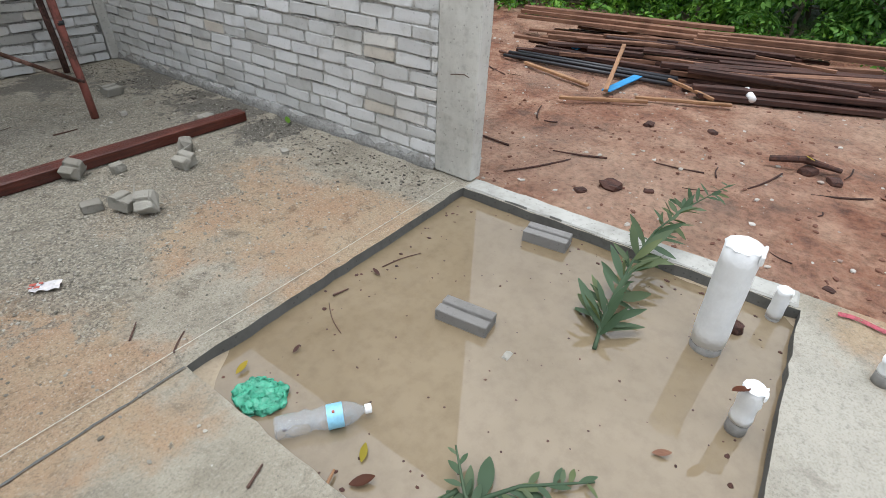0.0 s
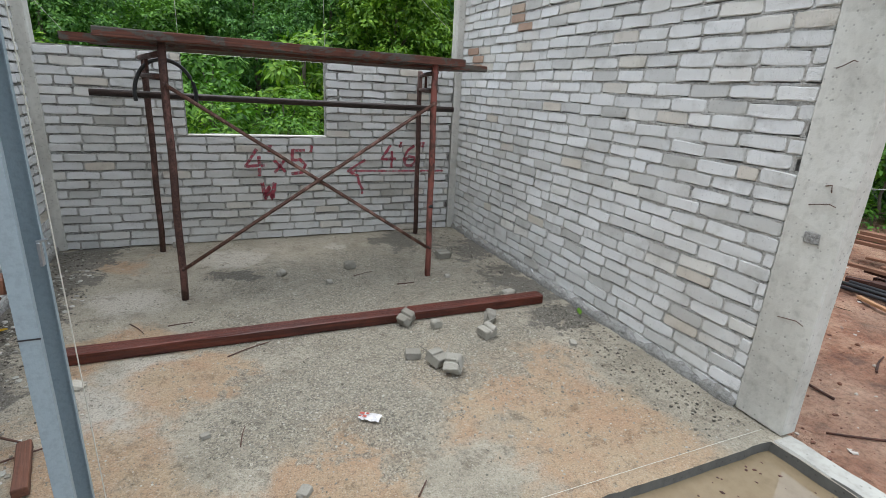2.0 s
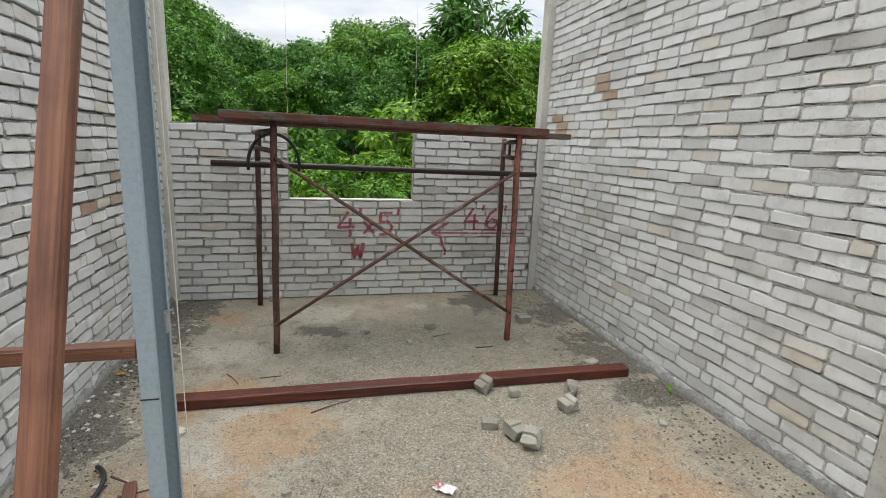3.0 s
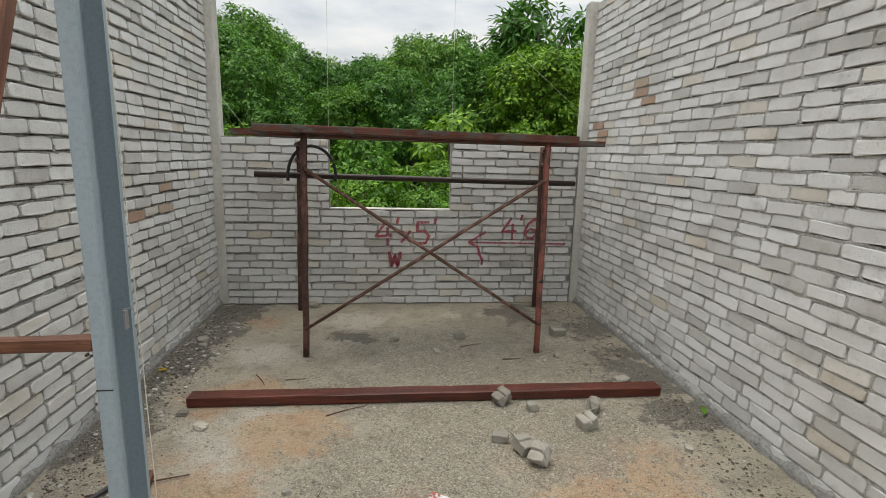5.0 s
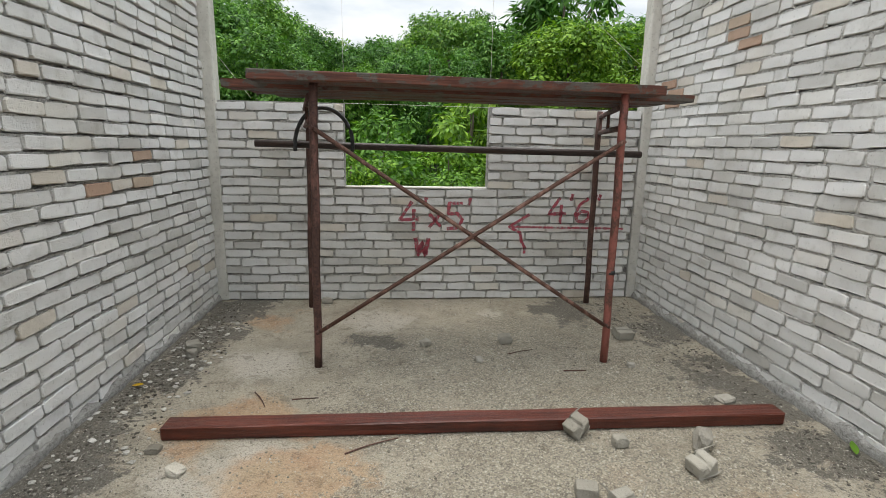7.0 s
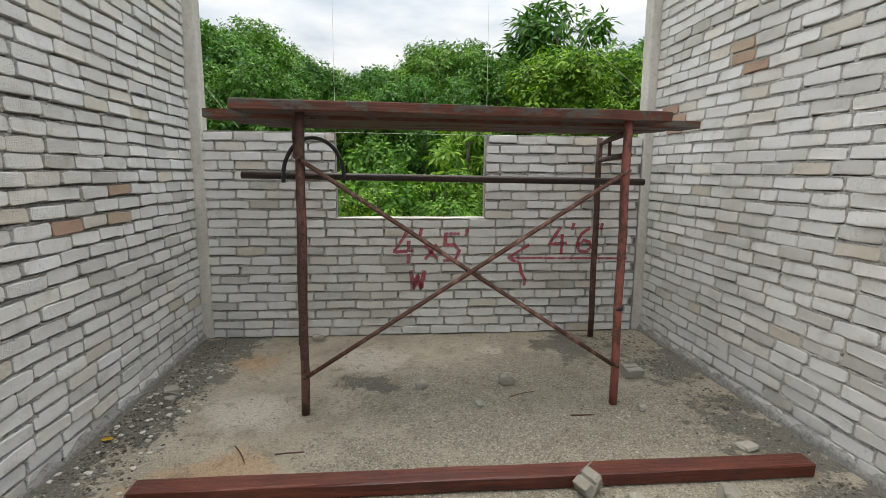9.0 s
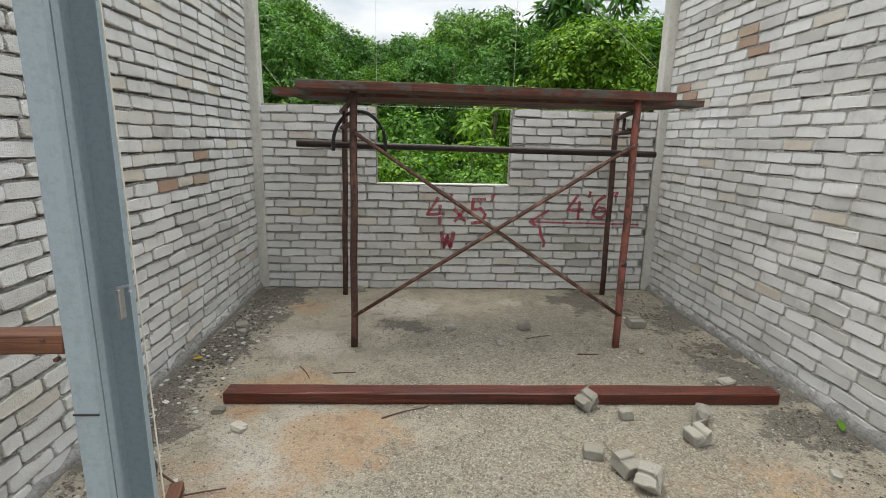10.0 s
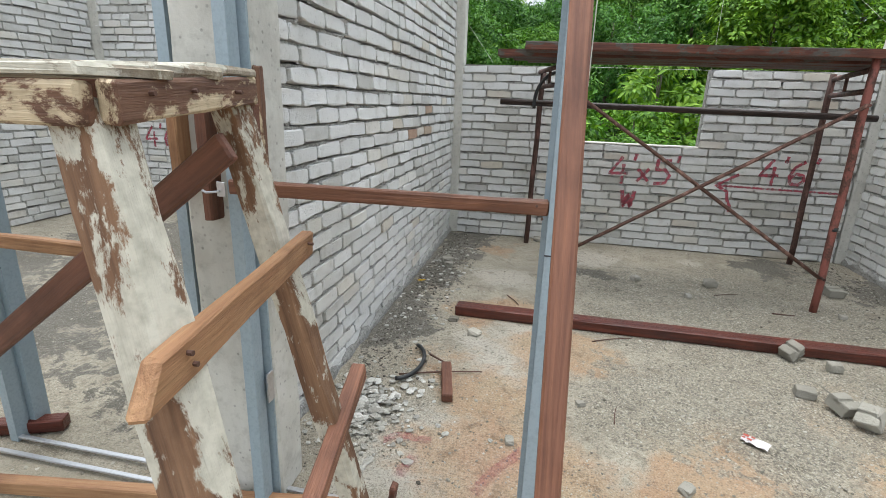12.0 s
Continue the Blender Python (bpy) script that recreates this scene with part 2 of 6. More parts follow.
def metal_paint(name, col, rust=None, amount=0.5, rough=0.5, metallic=0.0):
    k = Mat(name)
    a, b = k.noise(14, 6, 0.7, k.coords((1, 1, 0.5), world=True)), k.noise(90, 3, 0.6)
    base = k.mix(0.35, col, k.ramp(b, [(0.3, (0.6, 0.6, 0.6)), (0.55, (1, 1, 1))]), "MULTIPLY")
    if rust:
        base = k.mix(k.grey(a, 0.62 - 0.3 * amount, 0.72 - 0.3 * amount), base, k.mix(k.grey(b, 0.4, 0.6), rust, tuple(v * 0.5 for v in rust)))
    k.color(base).rough(rough)
    k.b.inputs["Metallic"].default_value = metallic
    return k.bump(k.math("ADD", a, k.math("MULTIPLY", b, 0.4)), 0.0015).m


def soil_mat():
    k = Mat("red_laterite_soil")
    a, b, c, d = k.noise(0.55, 6, 0.6, distort=0.5), k.noise(3.2, 6, 0.65), k.noise(24, 5, 0.7), k.noise(110, 3)
    base = k.ramp(b, [(0.30, (0.08, 0.031, 0.02)), (0.46, (0.30, 0.125, 0.07)), (0.66, (0.52, 0.31, 0.205))])
    base = k.mix(k.grey(a, 0.42, 0.66, 0, 0.6), base, (0.58, 0.40, 0.285))
    base = k.mix(0.6, base, k.ramp(c, [(0.33, (0.3, 0.28, 0.26)), (0.55, (1, 1, 1))]), "MULTIPLY")
    sx = k.node("ShaderNodeSeparateXYZ")
    k.link(k.coords(world=True), sx.inputs[0])
    far = k.math("MAXIMUM", k.grey(k.math("ADD", sx.outputs["Y"], k.math("MULTIPLY", b, 1.6)), 1.9, 3.4), k.grey(k.math("ADD", sx.outputs["X"], k.math("MULTIPLY", b, 2.0)), 10.6, 12.2))
    grass = k.ramp(c, [(0.3, (0.02, 0.04, 0.012)), (0.6, (0.07, 0.13, 0.03))])
    base = k.mix(far, base, grass)
    k.color(base).rough(k.grey(a, 0.4, 0.65, 0.9, 0.6))
    return k.bump(k.math("ADD", k.math("ADD", c, b), k.math("MULTIPLY", d, 0.4)), 0.05).m


def mud_mat():
    k = Mat("wet_mud_screed")
    a, b = k.noise(2.6, 6, 0.6), k.noise(50, 4, 0.7)
    base = k.ramp(a, [(0.3, (0.22, 0.17, 0.11)), (0.6, (0.36, 0.29, 0.20)), (0.75, (0.43, 0.36, 0.26))])
    base = k.mix(0.4, base, k.ramp(b, [(0.3, (0.5, 0.48, 0.45)), (0.55, (1, 1, 1))]), "MULTIPLY")
    k.color(base).rough(0.55)
    return k.bump(b, 0.006).m


def water_mat():
    k = Mat("murky_rain_water")
    a = k.noise(1.4, 5, 0.55, distort=0.4)
    k.color(k.mix(0.5, k.ramp(a, [(0.3, (0.20, 0.15, 0.088)), (0.7, (0.28, 0.22, 0.142))]), k.ramp(k.noise(16, 6, 0.7), [(0.3, (0.7, 0.68, 0.66)), (0.55, (1, 1, 1))]), "MULTIPLY")).rough(0.01)
    k.b.inputs["IOR"].default_value = 1.8
    k.b.inputs["Alpha"].default_value = 0.88
    return k.m


def leaf_mat(name, dark, mid, light, gloss=0.55):
    k = Mat(name)
    r = k.rnd()
    n = k.noise(2.4, 3, 0.6)
    o = k.node("ShaderNodeObjectInfo")
    g = k.node("ShaderNodeNewGeometry")
    r = g.outputs["Random Per Island"]
    c = k.ramp(k.math("ADD", k.math("MULTIPLY", r, 0.38), k.math("MULTIPLY", n, 0.66)), [(0.26, dark), (0.52, mid), (0.86, light)])
    c = k.mix(1.0, c, k.ramp(o.outputs["Random"], [(0.0, (0.66, 0.76, 0.62)), (0.35, (0.85, 0.92, 0.82)), (0.7, (1.15, 1.08, 0.9)), (1.0, (1.3, 1.12, 0.75))]), "MULTIPLY")
    k.color(c).rough(gloss)
    k.b.inputs["Specular IOR Level"].default_value = 0.22
    tr = k.node("ShaderNodeBsdfTranslucent")
    k.link(k.mix(1.0, c, (1.25, 1.35, 0.6), "MULTIPLY"), tr.inputs[0])
    mx = k.node("ShaderNodeMixShader")
    mx.inputs[0].default_value = 0.24
    k.link(k.b.outputs[0], mx.inputs[1])
    k.link(tr.outputs[0], mx.inputs[2])
    k.link(mx.outputs[0], k.t.nodes["Material Output"].inputs[0])
    return k.m


def plain(name, col, rough=0.6, var=0.25, scale=30, bump=0.001, alpha=1.0):
    k = Mat(name)
    n = k.noise(scale, 4, 0.6)
    base = k.mix(var, col, k.ramp(n, [(0.3, (0.35, 0.35, 0.35)), (0.6, (1, 1, 1))]), "MULTIPLY")
    k.color(base).rough(rough)
    k.b.inputs["Alpha"].default_value = alpha
    return k.bump(n, bump).m


def spray_mat(name, lo, hi):
    k = Mat(name)
    n = k.noise(42, 5, 0.75)
    k.color(k.ramp(n, [(0.3, (0.30, 0.03, 0.055)), (0.7, (0.44, 0.08, 0.11))])).rough(0.6)
    k.link(k.grey(n, 0.38, 0.56, lo, hi), k.b.inputs["Alpha"])
    return k.m


def bark_mat():
    k = Mat("tree_bark")
    a = k.noise(18, 5, 0.7, k.coords((1, 1, 0.3), world=True))
    k.color(k.ramp(a, [(0.3, (0.06, 0.045, 0.032)), (0.7, (0.2, 0.17, 0.13))])).rough(0.9)
    return k.bump(a, 0.02).m


GREYS = [(0.0, (0.50, 0.495, 0.465)), (0.12, (0.62, 0.62, 0.60)), (0.5, (0.69, 0.692, 0.675)), (0.88, (0.745, 0.747, 0.735)), (0.955, (0.70, 0.685, 0.635)), (0.985, (0.60, 0.55, 0.47)), (1.0, (0.77, 0.772, 0.76))]
M_FLOOR = concrete_floor()
M_CAST = cast_concrete("cast_concrete")
M_KERB = cast_concrete("weathered_kerb_concrete", 0.72)
# wet concrete, toned down further to paint in the shade below the slab lip
M_WETSHADE = cast_concrete("shaded_wet_concrete", 0.22)
M_BRICK = brick_mat("cement_brick", GREYS)
M_RED = brick_mat("reddish_brick", [(0.0, (0.40, 0.25, 0.18)), (0.5, (0.47, 0.37, 0.28)), (1.0, (0.54, 0.47, 0.38))])
M_MORTAR = mortar_mat()
M_SMEAR = mortar_mat("pale_smeared_mortar", 1.62)
M_BED = mortar_mat("grey_bed_mortar", 1.42)
M_SOIL = soil_mat()
M_MUD = mud_mat()
M_WATER = water_mat()
M_SPRAY = spray_mat("red_spray_paint", 0.42, 0.97)
M_FAINT = spray_mat("faint_red_spray_paint", 0.0, 0.35)
M_BARK = bark_mat()
M_PLANK = wood_mat("dark_red_hardwood", (0.040, 0.008, 0.005), (0.165, 0.035, 0.017), rough=0.42)
M_DARK = wood_mat("dark_wet_pole", (0.012, 0.008, 0.007), (0.05, 0.024, 0.017), rough=0.5)
M_DECK = wood_mat("weathered_scaffold_board", (0.035, 0.012, 0.008), (0.20, 0.062, 0.032), smear=(0.085, 0.075, 0.062), rough=0.7)
M_PINE = wood_mat("orange_sawn_timber", (0.27, 0.125, 0.058), (0.52, 0.305, 0.155), rough=0.62)
M_REDDISH = wood_mat("reddish_sawn_timber", (0.13, 0.05, 0.03), (0.36, 0.16, 0.09), rough=0.55)
M_BATTEN = wood_mat("wet_orange_batten", (0.10, 0.038, 0.02), (0.26, 0.11, 0.057), rough=0.55)
M_BROWN = wood_mat("brown_sawn_timber", (0.09, 0.036, 0.022), (0.22, 0.09, 0.052), rough=0.6)
M_SPLASH = wood_mat("cement_splashed_timber", (0.11, 0.055, 0.03), (0.30, 0.17, 0.095), smear=(0.58, 0.55, 0.46), rough=0.85, cover=0.485)
M_PALE = wood_mat("pale_weathered_timber", (0.085, 0.036, 0.022), (0.25, 0.13, 0.075), smear=(0.56, 0.45, 0.30), rough=0.7, cover=0.51)
M_TOP = wood_mat("grey_weathered_plank", (0.26, 0.22, 0.16), (0.50, 0.45, 0.36), smear=(0.60, 0.57, 0.48), rough=0.85, cover=0.53)
M_PILE = wood_mat("old_wet_timber", (0.022, 0.010, 0.008), (0.115, 0.044, 0.027), rough=0.8)
M_PILE2 = wood_mat("worn_pinkish_timber", (0.13, 0.055, 0.032), (0.33, 0.17, 0.10), rough=0.8)
M_STEEL = metal_paint("blue_grey_primer_steel", (0.31, 0.385, 0.43), rough=0.42)
M_ZINC = metal_paint("galvanised_steel", (0.55, 0.56, 0.58), rough=0.35, metallic=0.8)
M_RUST = metal_paint("rusty_red_scaffold_tube", (0.16, 0.075, 0.06), (0.085, 0.04, 0.03), 0.8, 0.75)
M_ORANGE = metal_paint("red_oxide_scaffold_tube", (0.26, 0.085, 0.065), (0.13, 0.055, 0.04), 0.5, 0.65)
M_BRACE = metal_paint("rusty_brace_rod", (0.24, 0.13, 0.10), (0.11, 0.05, 0.033), 0.75, 0.7)
M_WIRE = plain("rusty_wire", (0.10, 0.05, 0.035), 0.7)
M_HOSE = plain("black_rubber_hose", (0.02, 0.022, 0.024), 0.4)
M_PVC = plain("white_plastic_wrap", (0.78, 0.79, 0.78), 0.35, 0.12, 25, 0.004)
M_PIPE = plain("grey_mud_splashed_pipe", (0.25, 0.24, 0.22), 0.7, 0.5)
M_STRING = plain("pale_nylon_string", (0.7, 0.68, 0.6), 0.6)
M_ROCK = brick_mat("broken_cement_brick", [(0.0, (0.25, 0.235, 0.20)), (0.5, (0.33, 0.315, 0.27)), (1.0, (0.40, 0.38, 0.33))])
M_GRAVEL = brick_mat("loose_grit", [(0.0, (0.16, 0.148, 0.12)), (0.4, (0.30, 0.278, 0.23)), (0.75, (0.42, 0.395, 0.335)), (1.0, (0.60, 0.575, 0.51))])
M_LEAFA = leaf_mat("bright_foliage", (0.018, 0.055, 0.010), (0.11, 0.255, 0.038), (0.31, 0.52, 0.09))
M_LEAFB = leaf_mat("deep_foliage", (0.014, 0.048, 0.014), (0.09, 0.23, 0.052), (0.27, 0.48, 0.12))
M_BRANCH = leaf_mat("cut_branch_leaf", (0.055, 0.085, 0.055), (0.11, 0.155, 0.105), (0.18, 0.235, 0.165))
M_DEAD = leaf_mat("dead_leaf", (0.04, 0.016, 0.012), (0.10, 0.034, 0.02), (0.26, 0.11, 0.035))
M_WETBRICK = brick_mat("wet_cement_brick", [(0.0, (0.20, 0.19, 0.175)), (1.0, (0.27, 0.26, 0.245))])
M_PET = plain("clear_bottle_plastic", (0.55, 0.60, 0.64), 0.06, 0.4, 40, 0.008, 0.3)
M_LABEL = plain("light_blue_bottle_label", (0.28, 0.60, 0.78), 0.4, 0.3, 60)
M_CAP = plain("white_bottle_cap", (0.82, 0.82, 0.80), 0.35, 0.1)
M_BAG = plain("green_plastic_bag", (0.10, 0.50, 0.32), 0.2, 0.6, 35, 0.008, 0.8)
M_PAPER = plain("white_litter_paper", (0.64, 0.62, 0.62), 0.6, 0.3, 60)
M_PRINT = plain("red_print", (0.45, 0.10, 0.07), 0.6)
M_BLUE = plain("blue_painted_steel_strip", (0.04, 0.30, 0.62), 0.5, 0.3, 20)
M_POLY = plain("cloudy_plastic_sheet", (0.70, 0.72, 0.72), 0.3, 0.3, 12, 0.01)
M_BLACK = plain("black_pipe", (0.03, 0.03, 0.035), 0.4)

# ---- mesh helpers ----


def part(name, bm, material, parent=None, label="", smooth=False):
    me = bpy.data.meshes.new(name)
    bm.to_mesh(me)
    bm.free()
    me.materials.append(material)
    if smooth:
        me.polygons.foreach_set("use_smooth", [True] * len(me.polygons))
    ob = new(name, me)
    ob.parent = parent
    if label:
        ob["label"] = label
    return ob


def raw(name, verts, faces, material, parent=None, label=""):
    me = bpy.data.meshes.new(name)
    me.from_pydata([tuple(v) for v in verts], [], faces)
    me.materials.append(material)
    me.update()
    ob = new(name, me)
    ob.parent = parent
    if label:
        ob["label"] = label
    return ob


def thing(name, label, category, group="", at=None):
    ob = new(name)
    ob.empty_display_size = 0.1
    if at is not None:
        ob.matrix_basis = at
    return tagged(ob, label, category, group)


def box_bm(x0, x1, y0, y1, z0, z1, bevel=0.0, cuts=0, jitter=0.0, seed=1, segments=1):
    bm = bmesh.new()
    bmesh.ops.create_cube(bm, size=1)
    for v in bm.verts:
        v.co = Vector((x0 if v.co.x < 0 else x1, y0 if v.co.y < 0 else y1, z0 if v.co.z < 0 else z1))
    if cuts:
        d = (x1 - x0, y1 - y0, z1 - z0)
        axis = max(range(3), key=lambda i: d[i])
        long_edges = [e for e in bm.edges if abs((e.verts[0].co - e.verts[1].co)[axis]) > 0.9 * d[axis]]
        bmesh.ops.subdivide_edges(bm, edges=long_edges, cuts=cuts, use_grid_fill=True)
    if bevel:
        sharp = [e for e in bm.edges if len(e.link_faces) == 2 and e.calc_face_angle(0) > 0.5]
        bmesh.ops.bevel(bm, geom=sharp, offset=bevel, segments=segments, profile=0.5, affect="EDGES")
    if jitter:
        r = random.Random(seed)
        for v in bm.verts:
            v.co += Vector((r.uniform(-1, 1), r.uniform(-1, 1), r.uniform(-1, 1))) * jitter
    return bm


def beam_between(name, a, b, w, h, material, parent=None, label="", up=(0, 0, 1), seed=1, bevel=0.004, jitter=0.0015, cuts=5):
    """A sawn timber from a to b: w across, h along the side that faces up. Its own x axis runs along it."""
    a, b = Vector(a), Vector(b)
    x = (b - a).normalized()
    y = Vector(up).cross(x).normalized()
    z = x.cross(y)
    m = Matrix((x, y, z)).transposed().to_4x4()
    m.translation = (a + b) / 2
    length = (b - a).length
    ob = part(name, box_bm(-length / 2, length / 2, -w / 2, w / 2, -h / 2, h / 2, bevel, cuts, jitter, seed), material, parent, label)
    ob.matrix_basis = m
    return ob


def tube_bm(points, radius, sides=10, caps=True):
    """A round tube through points; radius is a number or one for each point."""
    bm = bmesh.new()
    pts = [Vector(p) for p in points]
    rings = []
    for i, p in enumerate(pts):
        d = (pts[min(i + 1, len(pts) - 1)] - pts[max(i - 1, 0)]).normalized()
        u = d.orthogonal() if abs(d.z) > 0.9 else Vector((0, 0, 1)).cross(d)
        u.normalize()
        w = d.cross(u)
        r = radius[i] if isinstance(radius, (list, tuple)) else radius
        rings.append([bm.verts.new(p + (u * math.cos(t) + w * math.sin(t)) * r) for t in (2 * math.pi * k / sides for k in range(sides))])
    for a, b in zip(rings, rings[1:]):
        for k in range(sides):
            bm.faces.new((a[k], a[(k + 1) % sides], b[(k + 1) % sides], b[k]))
    if caps:
        bm.faces.new(rings[0][::-1])
        bm.faces.new(rings[-1])
    bmesh.ops.recalc_face_normals(bm, faces=bm.faces)
    return bm


def chunk_bm(sx, sy, sz, seed, bevel=0.25, jitter=0.12):
    """A broken lump, its base at z = 0."""
    r = random.Random(seed)
    bm = box_bm(-sx / 2, sx / 2, -sy / 2, sy / 2, 0, sz)
    bmesh.ops.subdivide_edges(bm, edges=bm.edges[:], cuts=1, use_grid_fill=True)
    s = min(sx, sy, sz)
    for v in bm.verts:
        k = 0.86 if (abs(v.co.x) > sx * 0.4) + (abs(v.co.y) > sy * 0.4) + (v.co.z > sz * 0.8) >= 2 else 1.0
        v.co = Vector((v.co.x * k, v.co.y * k, v.co.z * (0.92 if k < 1 else 1))) + Vector((r.uniform(-1, 1), r.uniform(-1, 1), r.uniform(-1, 1) if v.co.z > 0.01 else 0)) * s * jitter
    bmesh.ops.bevel(bm, geom=[e for e in bm.edges if len(e.link_faces) == 2 and e.calc_face_angle(0) > 0.6], offset=s * bevel * 0.3, segments=1, affect="EDGES")
    bmesh.ops.triangulate(bm, faces=[f for f in bm.faces if len(f.verts) > 4])
    return bm


# ---- the place ----
RX = 3.70            # face of the wall with the end column
TH = -3.83           # front line of the rooms
SX0, SX1 = 2.005, 3.62   # sunken wash area
SY0, SY1 = -5.44, TH
EDGE = 3.745
WATER = -0.055


def shaded_wet_sides(ob):
    """Upright faces take the dark wet concrete, with the lip's shade in its colour."""
    ob.data.materials.append(M_WETSHADE)
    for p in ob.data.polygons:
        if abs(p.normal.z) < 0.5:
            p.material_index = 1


def floor_slab():
    """The raised slab, with the sunken wash area left open; its lip is worn."""
    xs, ys = [-4.6, SX0, SX1, EDGE], [-9.0, SY0, SY1, 0.13]
    bm = bmesh.new()
    cache = {}

    def vert(x, y, z):
        key = (round(x, 4), round(y, 4), round(z, 4))
        if key not in cache:
            cache[key] = bm.verts.new((x, y, z))
        return cache[key]

    def fine(a, b):
        n = max(1, round((b - a) / 0.06)) if b - a < 4.5 else max(1, round((b - a) / 0.12))
        return [a + (b - a) * i / n for i in range(n + 1)]

    gx = sorted({round(v, 5) for a, b in zip(xs, xs[1:]) for v in fine(a, b)})
    gy = sorted({round(v, 5) for a, b in zip(ys, ys[1:]) for v in fine(a, b)})

    def solid(x, y):
        return xs[0] < x < xs[-1] and ys[0] < y < ys[-1] and not (SX0 < x < SX1 and SY0 < y < SY1)

    for x0, x1 in zip(gx, gx[1:]):
        for y0, y1 in zip(gy, gy[1:]):
            if not solid((x0 + x1) / 2, (y0 + y1) / 2):
                continue
            bm.faces.new([vert(x0, y0, 0), vert(x1, y0, 0), vert(x1, y1, 0), vert(x0, y1, 0)])
            for dx, dy, p, q in ((1e-3, 0, (x1, y0), (x1, y1)), (-1e-3, 0, (x0, y1), (x0, y0)), (0, 1e-3, (x1, y1), (x0, y1)), (0, -1e-3, (x0, y0), (x1, y0))):
                cx, cy = ((x1 if dx > 0 else x0) + dx) if dx else (x0 + x1) / 2, ((y1 if dy > 0 else y0) + dy) if dy else (y0 + y1) / 2
                if not solid(cx, cy):
                    bm.faces.new([vert(*p, 0), vert(*p, -0.4), vert(*q, -0.4), vert(*q, 0)])
    lip = [e for e in bm.edges if len(e.link_faces) == 2 and e.calc_face_angle(0) > 1.0 and all(abs(v.co.z) < 1e-4 for v in e.verts)]
    bmesh.ops.bevel(bm, geom=lip, offset=0.009, segments=2, affect="EDGES")
    for v in bm.verts:
        if v.co.z > -0.05:
            n = noise.noise(v.co * 2.3) * 0.004 + noise.noise(v.co * 9) * 0.0025
            v.co.z += n - 0.002
            near = min(abs(v.co.x - SX0), abs(v.co.y - SY1), abs(v.co.y - SY0), abs(v.co.x - SX1))
            if near < 0.012 and SX0 - 0.02 < v.co.x < SX1 + 0.02 and SY0 - 0.02 < v.co.y < SY1 + 0.02:
                v.co += Vector((noise.noise(v.co * 13 + Vector((5, 0, 0))), noise.noise(v.co * 13 + Vector((0, 9, 0))), -abs(noise.noise(v.co * 17)) * 0.6)) * 0.009
    ob = part("floor", bm, M_FLOOR)
    shaded_wet_sides(ob)
    return tagged(ob, "stained grey concrete floor slab with orange mud marks", "floor", kind="structure")


floor = floor_slab()
# a paler band of kerb concrete along the outside of the wash area
kerb = part("kerb", box_bm(SX1 + 0.006, EDGE + 0.004, SY0 + 0.01, SY1 - 0.004, -0.3, 0.006, 0.008, 24, 0.0022, 4), M_KERB)
shaded_wet_sides(kerb)
tagged(kerb, "low weathered concrete kerb along the sunken wash area", "kerb", kind="structure")
# string line and cold joint across the floor
part("string_line", tube_bm([(-0.05, TH + 0.085, 0.004), (1.0, TH + 0.088, 0.006), (2.4, TH + 0.075, 0.006), (RX - 0.05, TH + 0.07, 0.004)], 0.0012, 5), M_STRING, floor, "thin pale string line")


def sunken():
    bm = bmesh.new()
    nx, ny = 54, 54
    vs = []
    for j in range(ny + 1):
        for i in range(nx + 1):
            x, y = SX0 - 0.02 + (SX1 - SX0 + 0.04) * i / nx, SY0 - 0.02 + (SY1 - SY0 + 0.04) * j / ny
            e1 = x - SX0; e2 = SX1 - x; e3 = SY1 - y; e4 = y - SY0
            rim = max(0, 1 - e1 / 0.16) * 0.032 * (0.6 + 0.9 * noise.noise((x * 3, y * 3, 1))) + max(0, 1 - min(e2, e3) / 0.13) * 0.020 * (0.7 + noise.noise((x * 4, y * 4, 7))) + max(0, 1 - e4 / 0.1) * 0.012
            z = -0.078 + rim + 0.006 * noise.noise((x * 5, y * 5, 0)) + 0.002 * noise.noise((x * 25, y * 25, 0))
            vs.append(bm.verts.new((x, y, z)))
    for j in range(ny):
        for i in range(nx):
            a = j * (nx + 1) + i
            bm.faces.new((vs[a], vs[a + 1], vs[a + nx + 2], vs[a + nx + 1]))
    return part("sunken_floor", bm, M_MUD, smooth=True)


tagged(sunken(), "muddy screed floor of the sunken wash area", "floor", kind="structure")
bmw = bmesh.new()
bmesh.ops.create_grid(bmw, x_segments=1, y_segments=1, size=0.5)
for v in bmw.verts:
    v.co = Vector(((SX0 - 0.01) if v.co.x < 0 else SX1 + 0.01, (SY0 - 0.01) if v.co.y < 0 else SY1 + 0.01, WATER))
water = part("water", bmw, M_WATER)
water.visible_shadow = False
tagged(water, "murky tan rainwater standing in the sunken area", "water", kind="structure")


def ground_height(x, y):
    bank = 0.07 * max(0, y - 4.5) + 0.04 * max(0, x - 11)
    far = max(abs(x), abs(y))
    if far > 45:
        bank *= max(0, 1 - (far - 45) / 40)
    z = -0.085 + 0.018 * noise.noise((x * 0.6, y * 0.6, 3)) + 0.02 * noise.noise((x * 2.1, y * 2.1, 5)) + 0.014 * noise.noise((x * 6, y * 6, 8)) + min(bank, 3.4)
    if -4.75 < x < EDGE - 0.08 and -9.2 < y < 0.05:
        z = -0.35
    return z


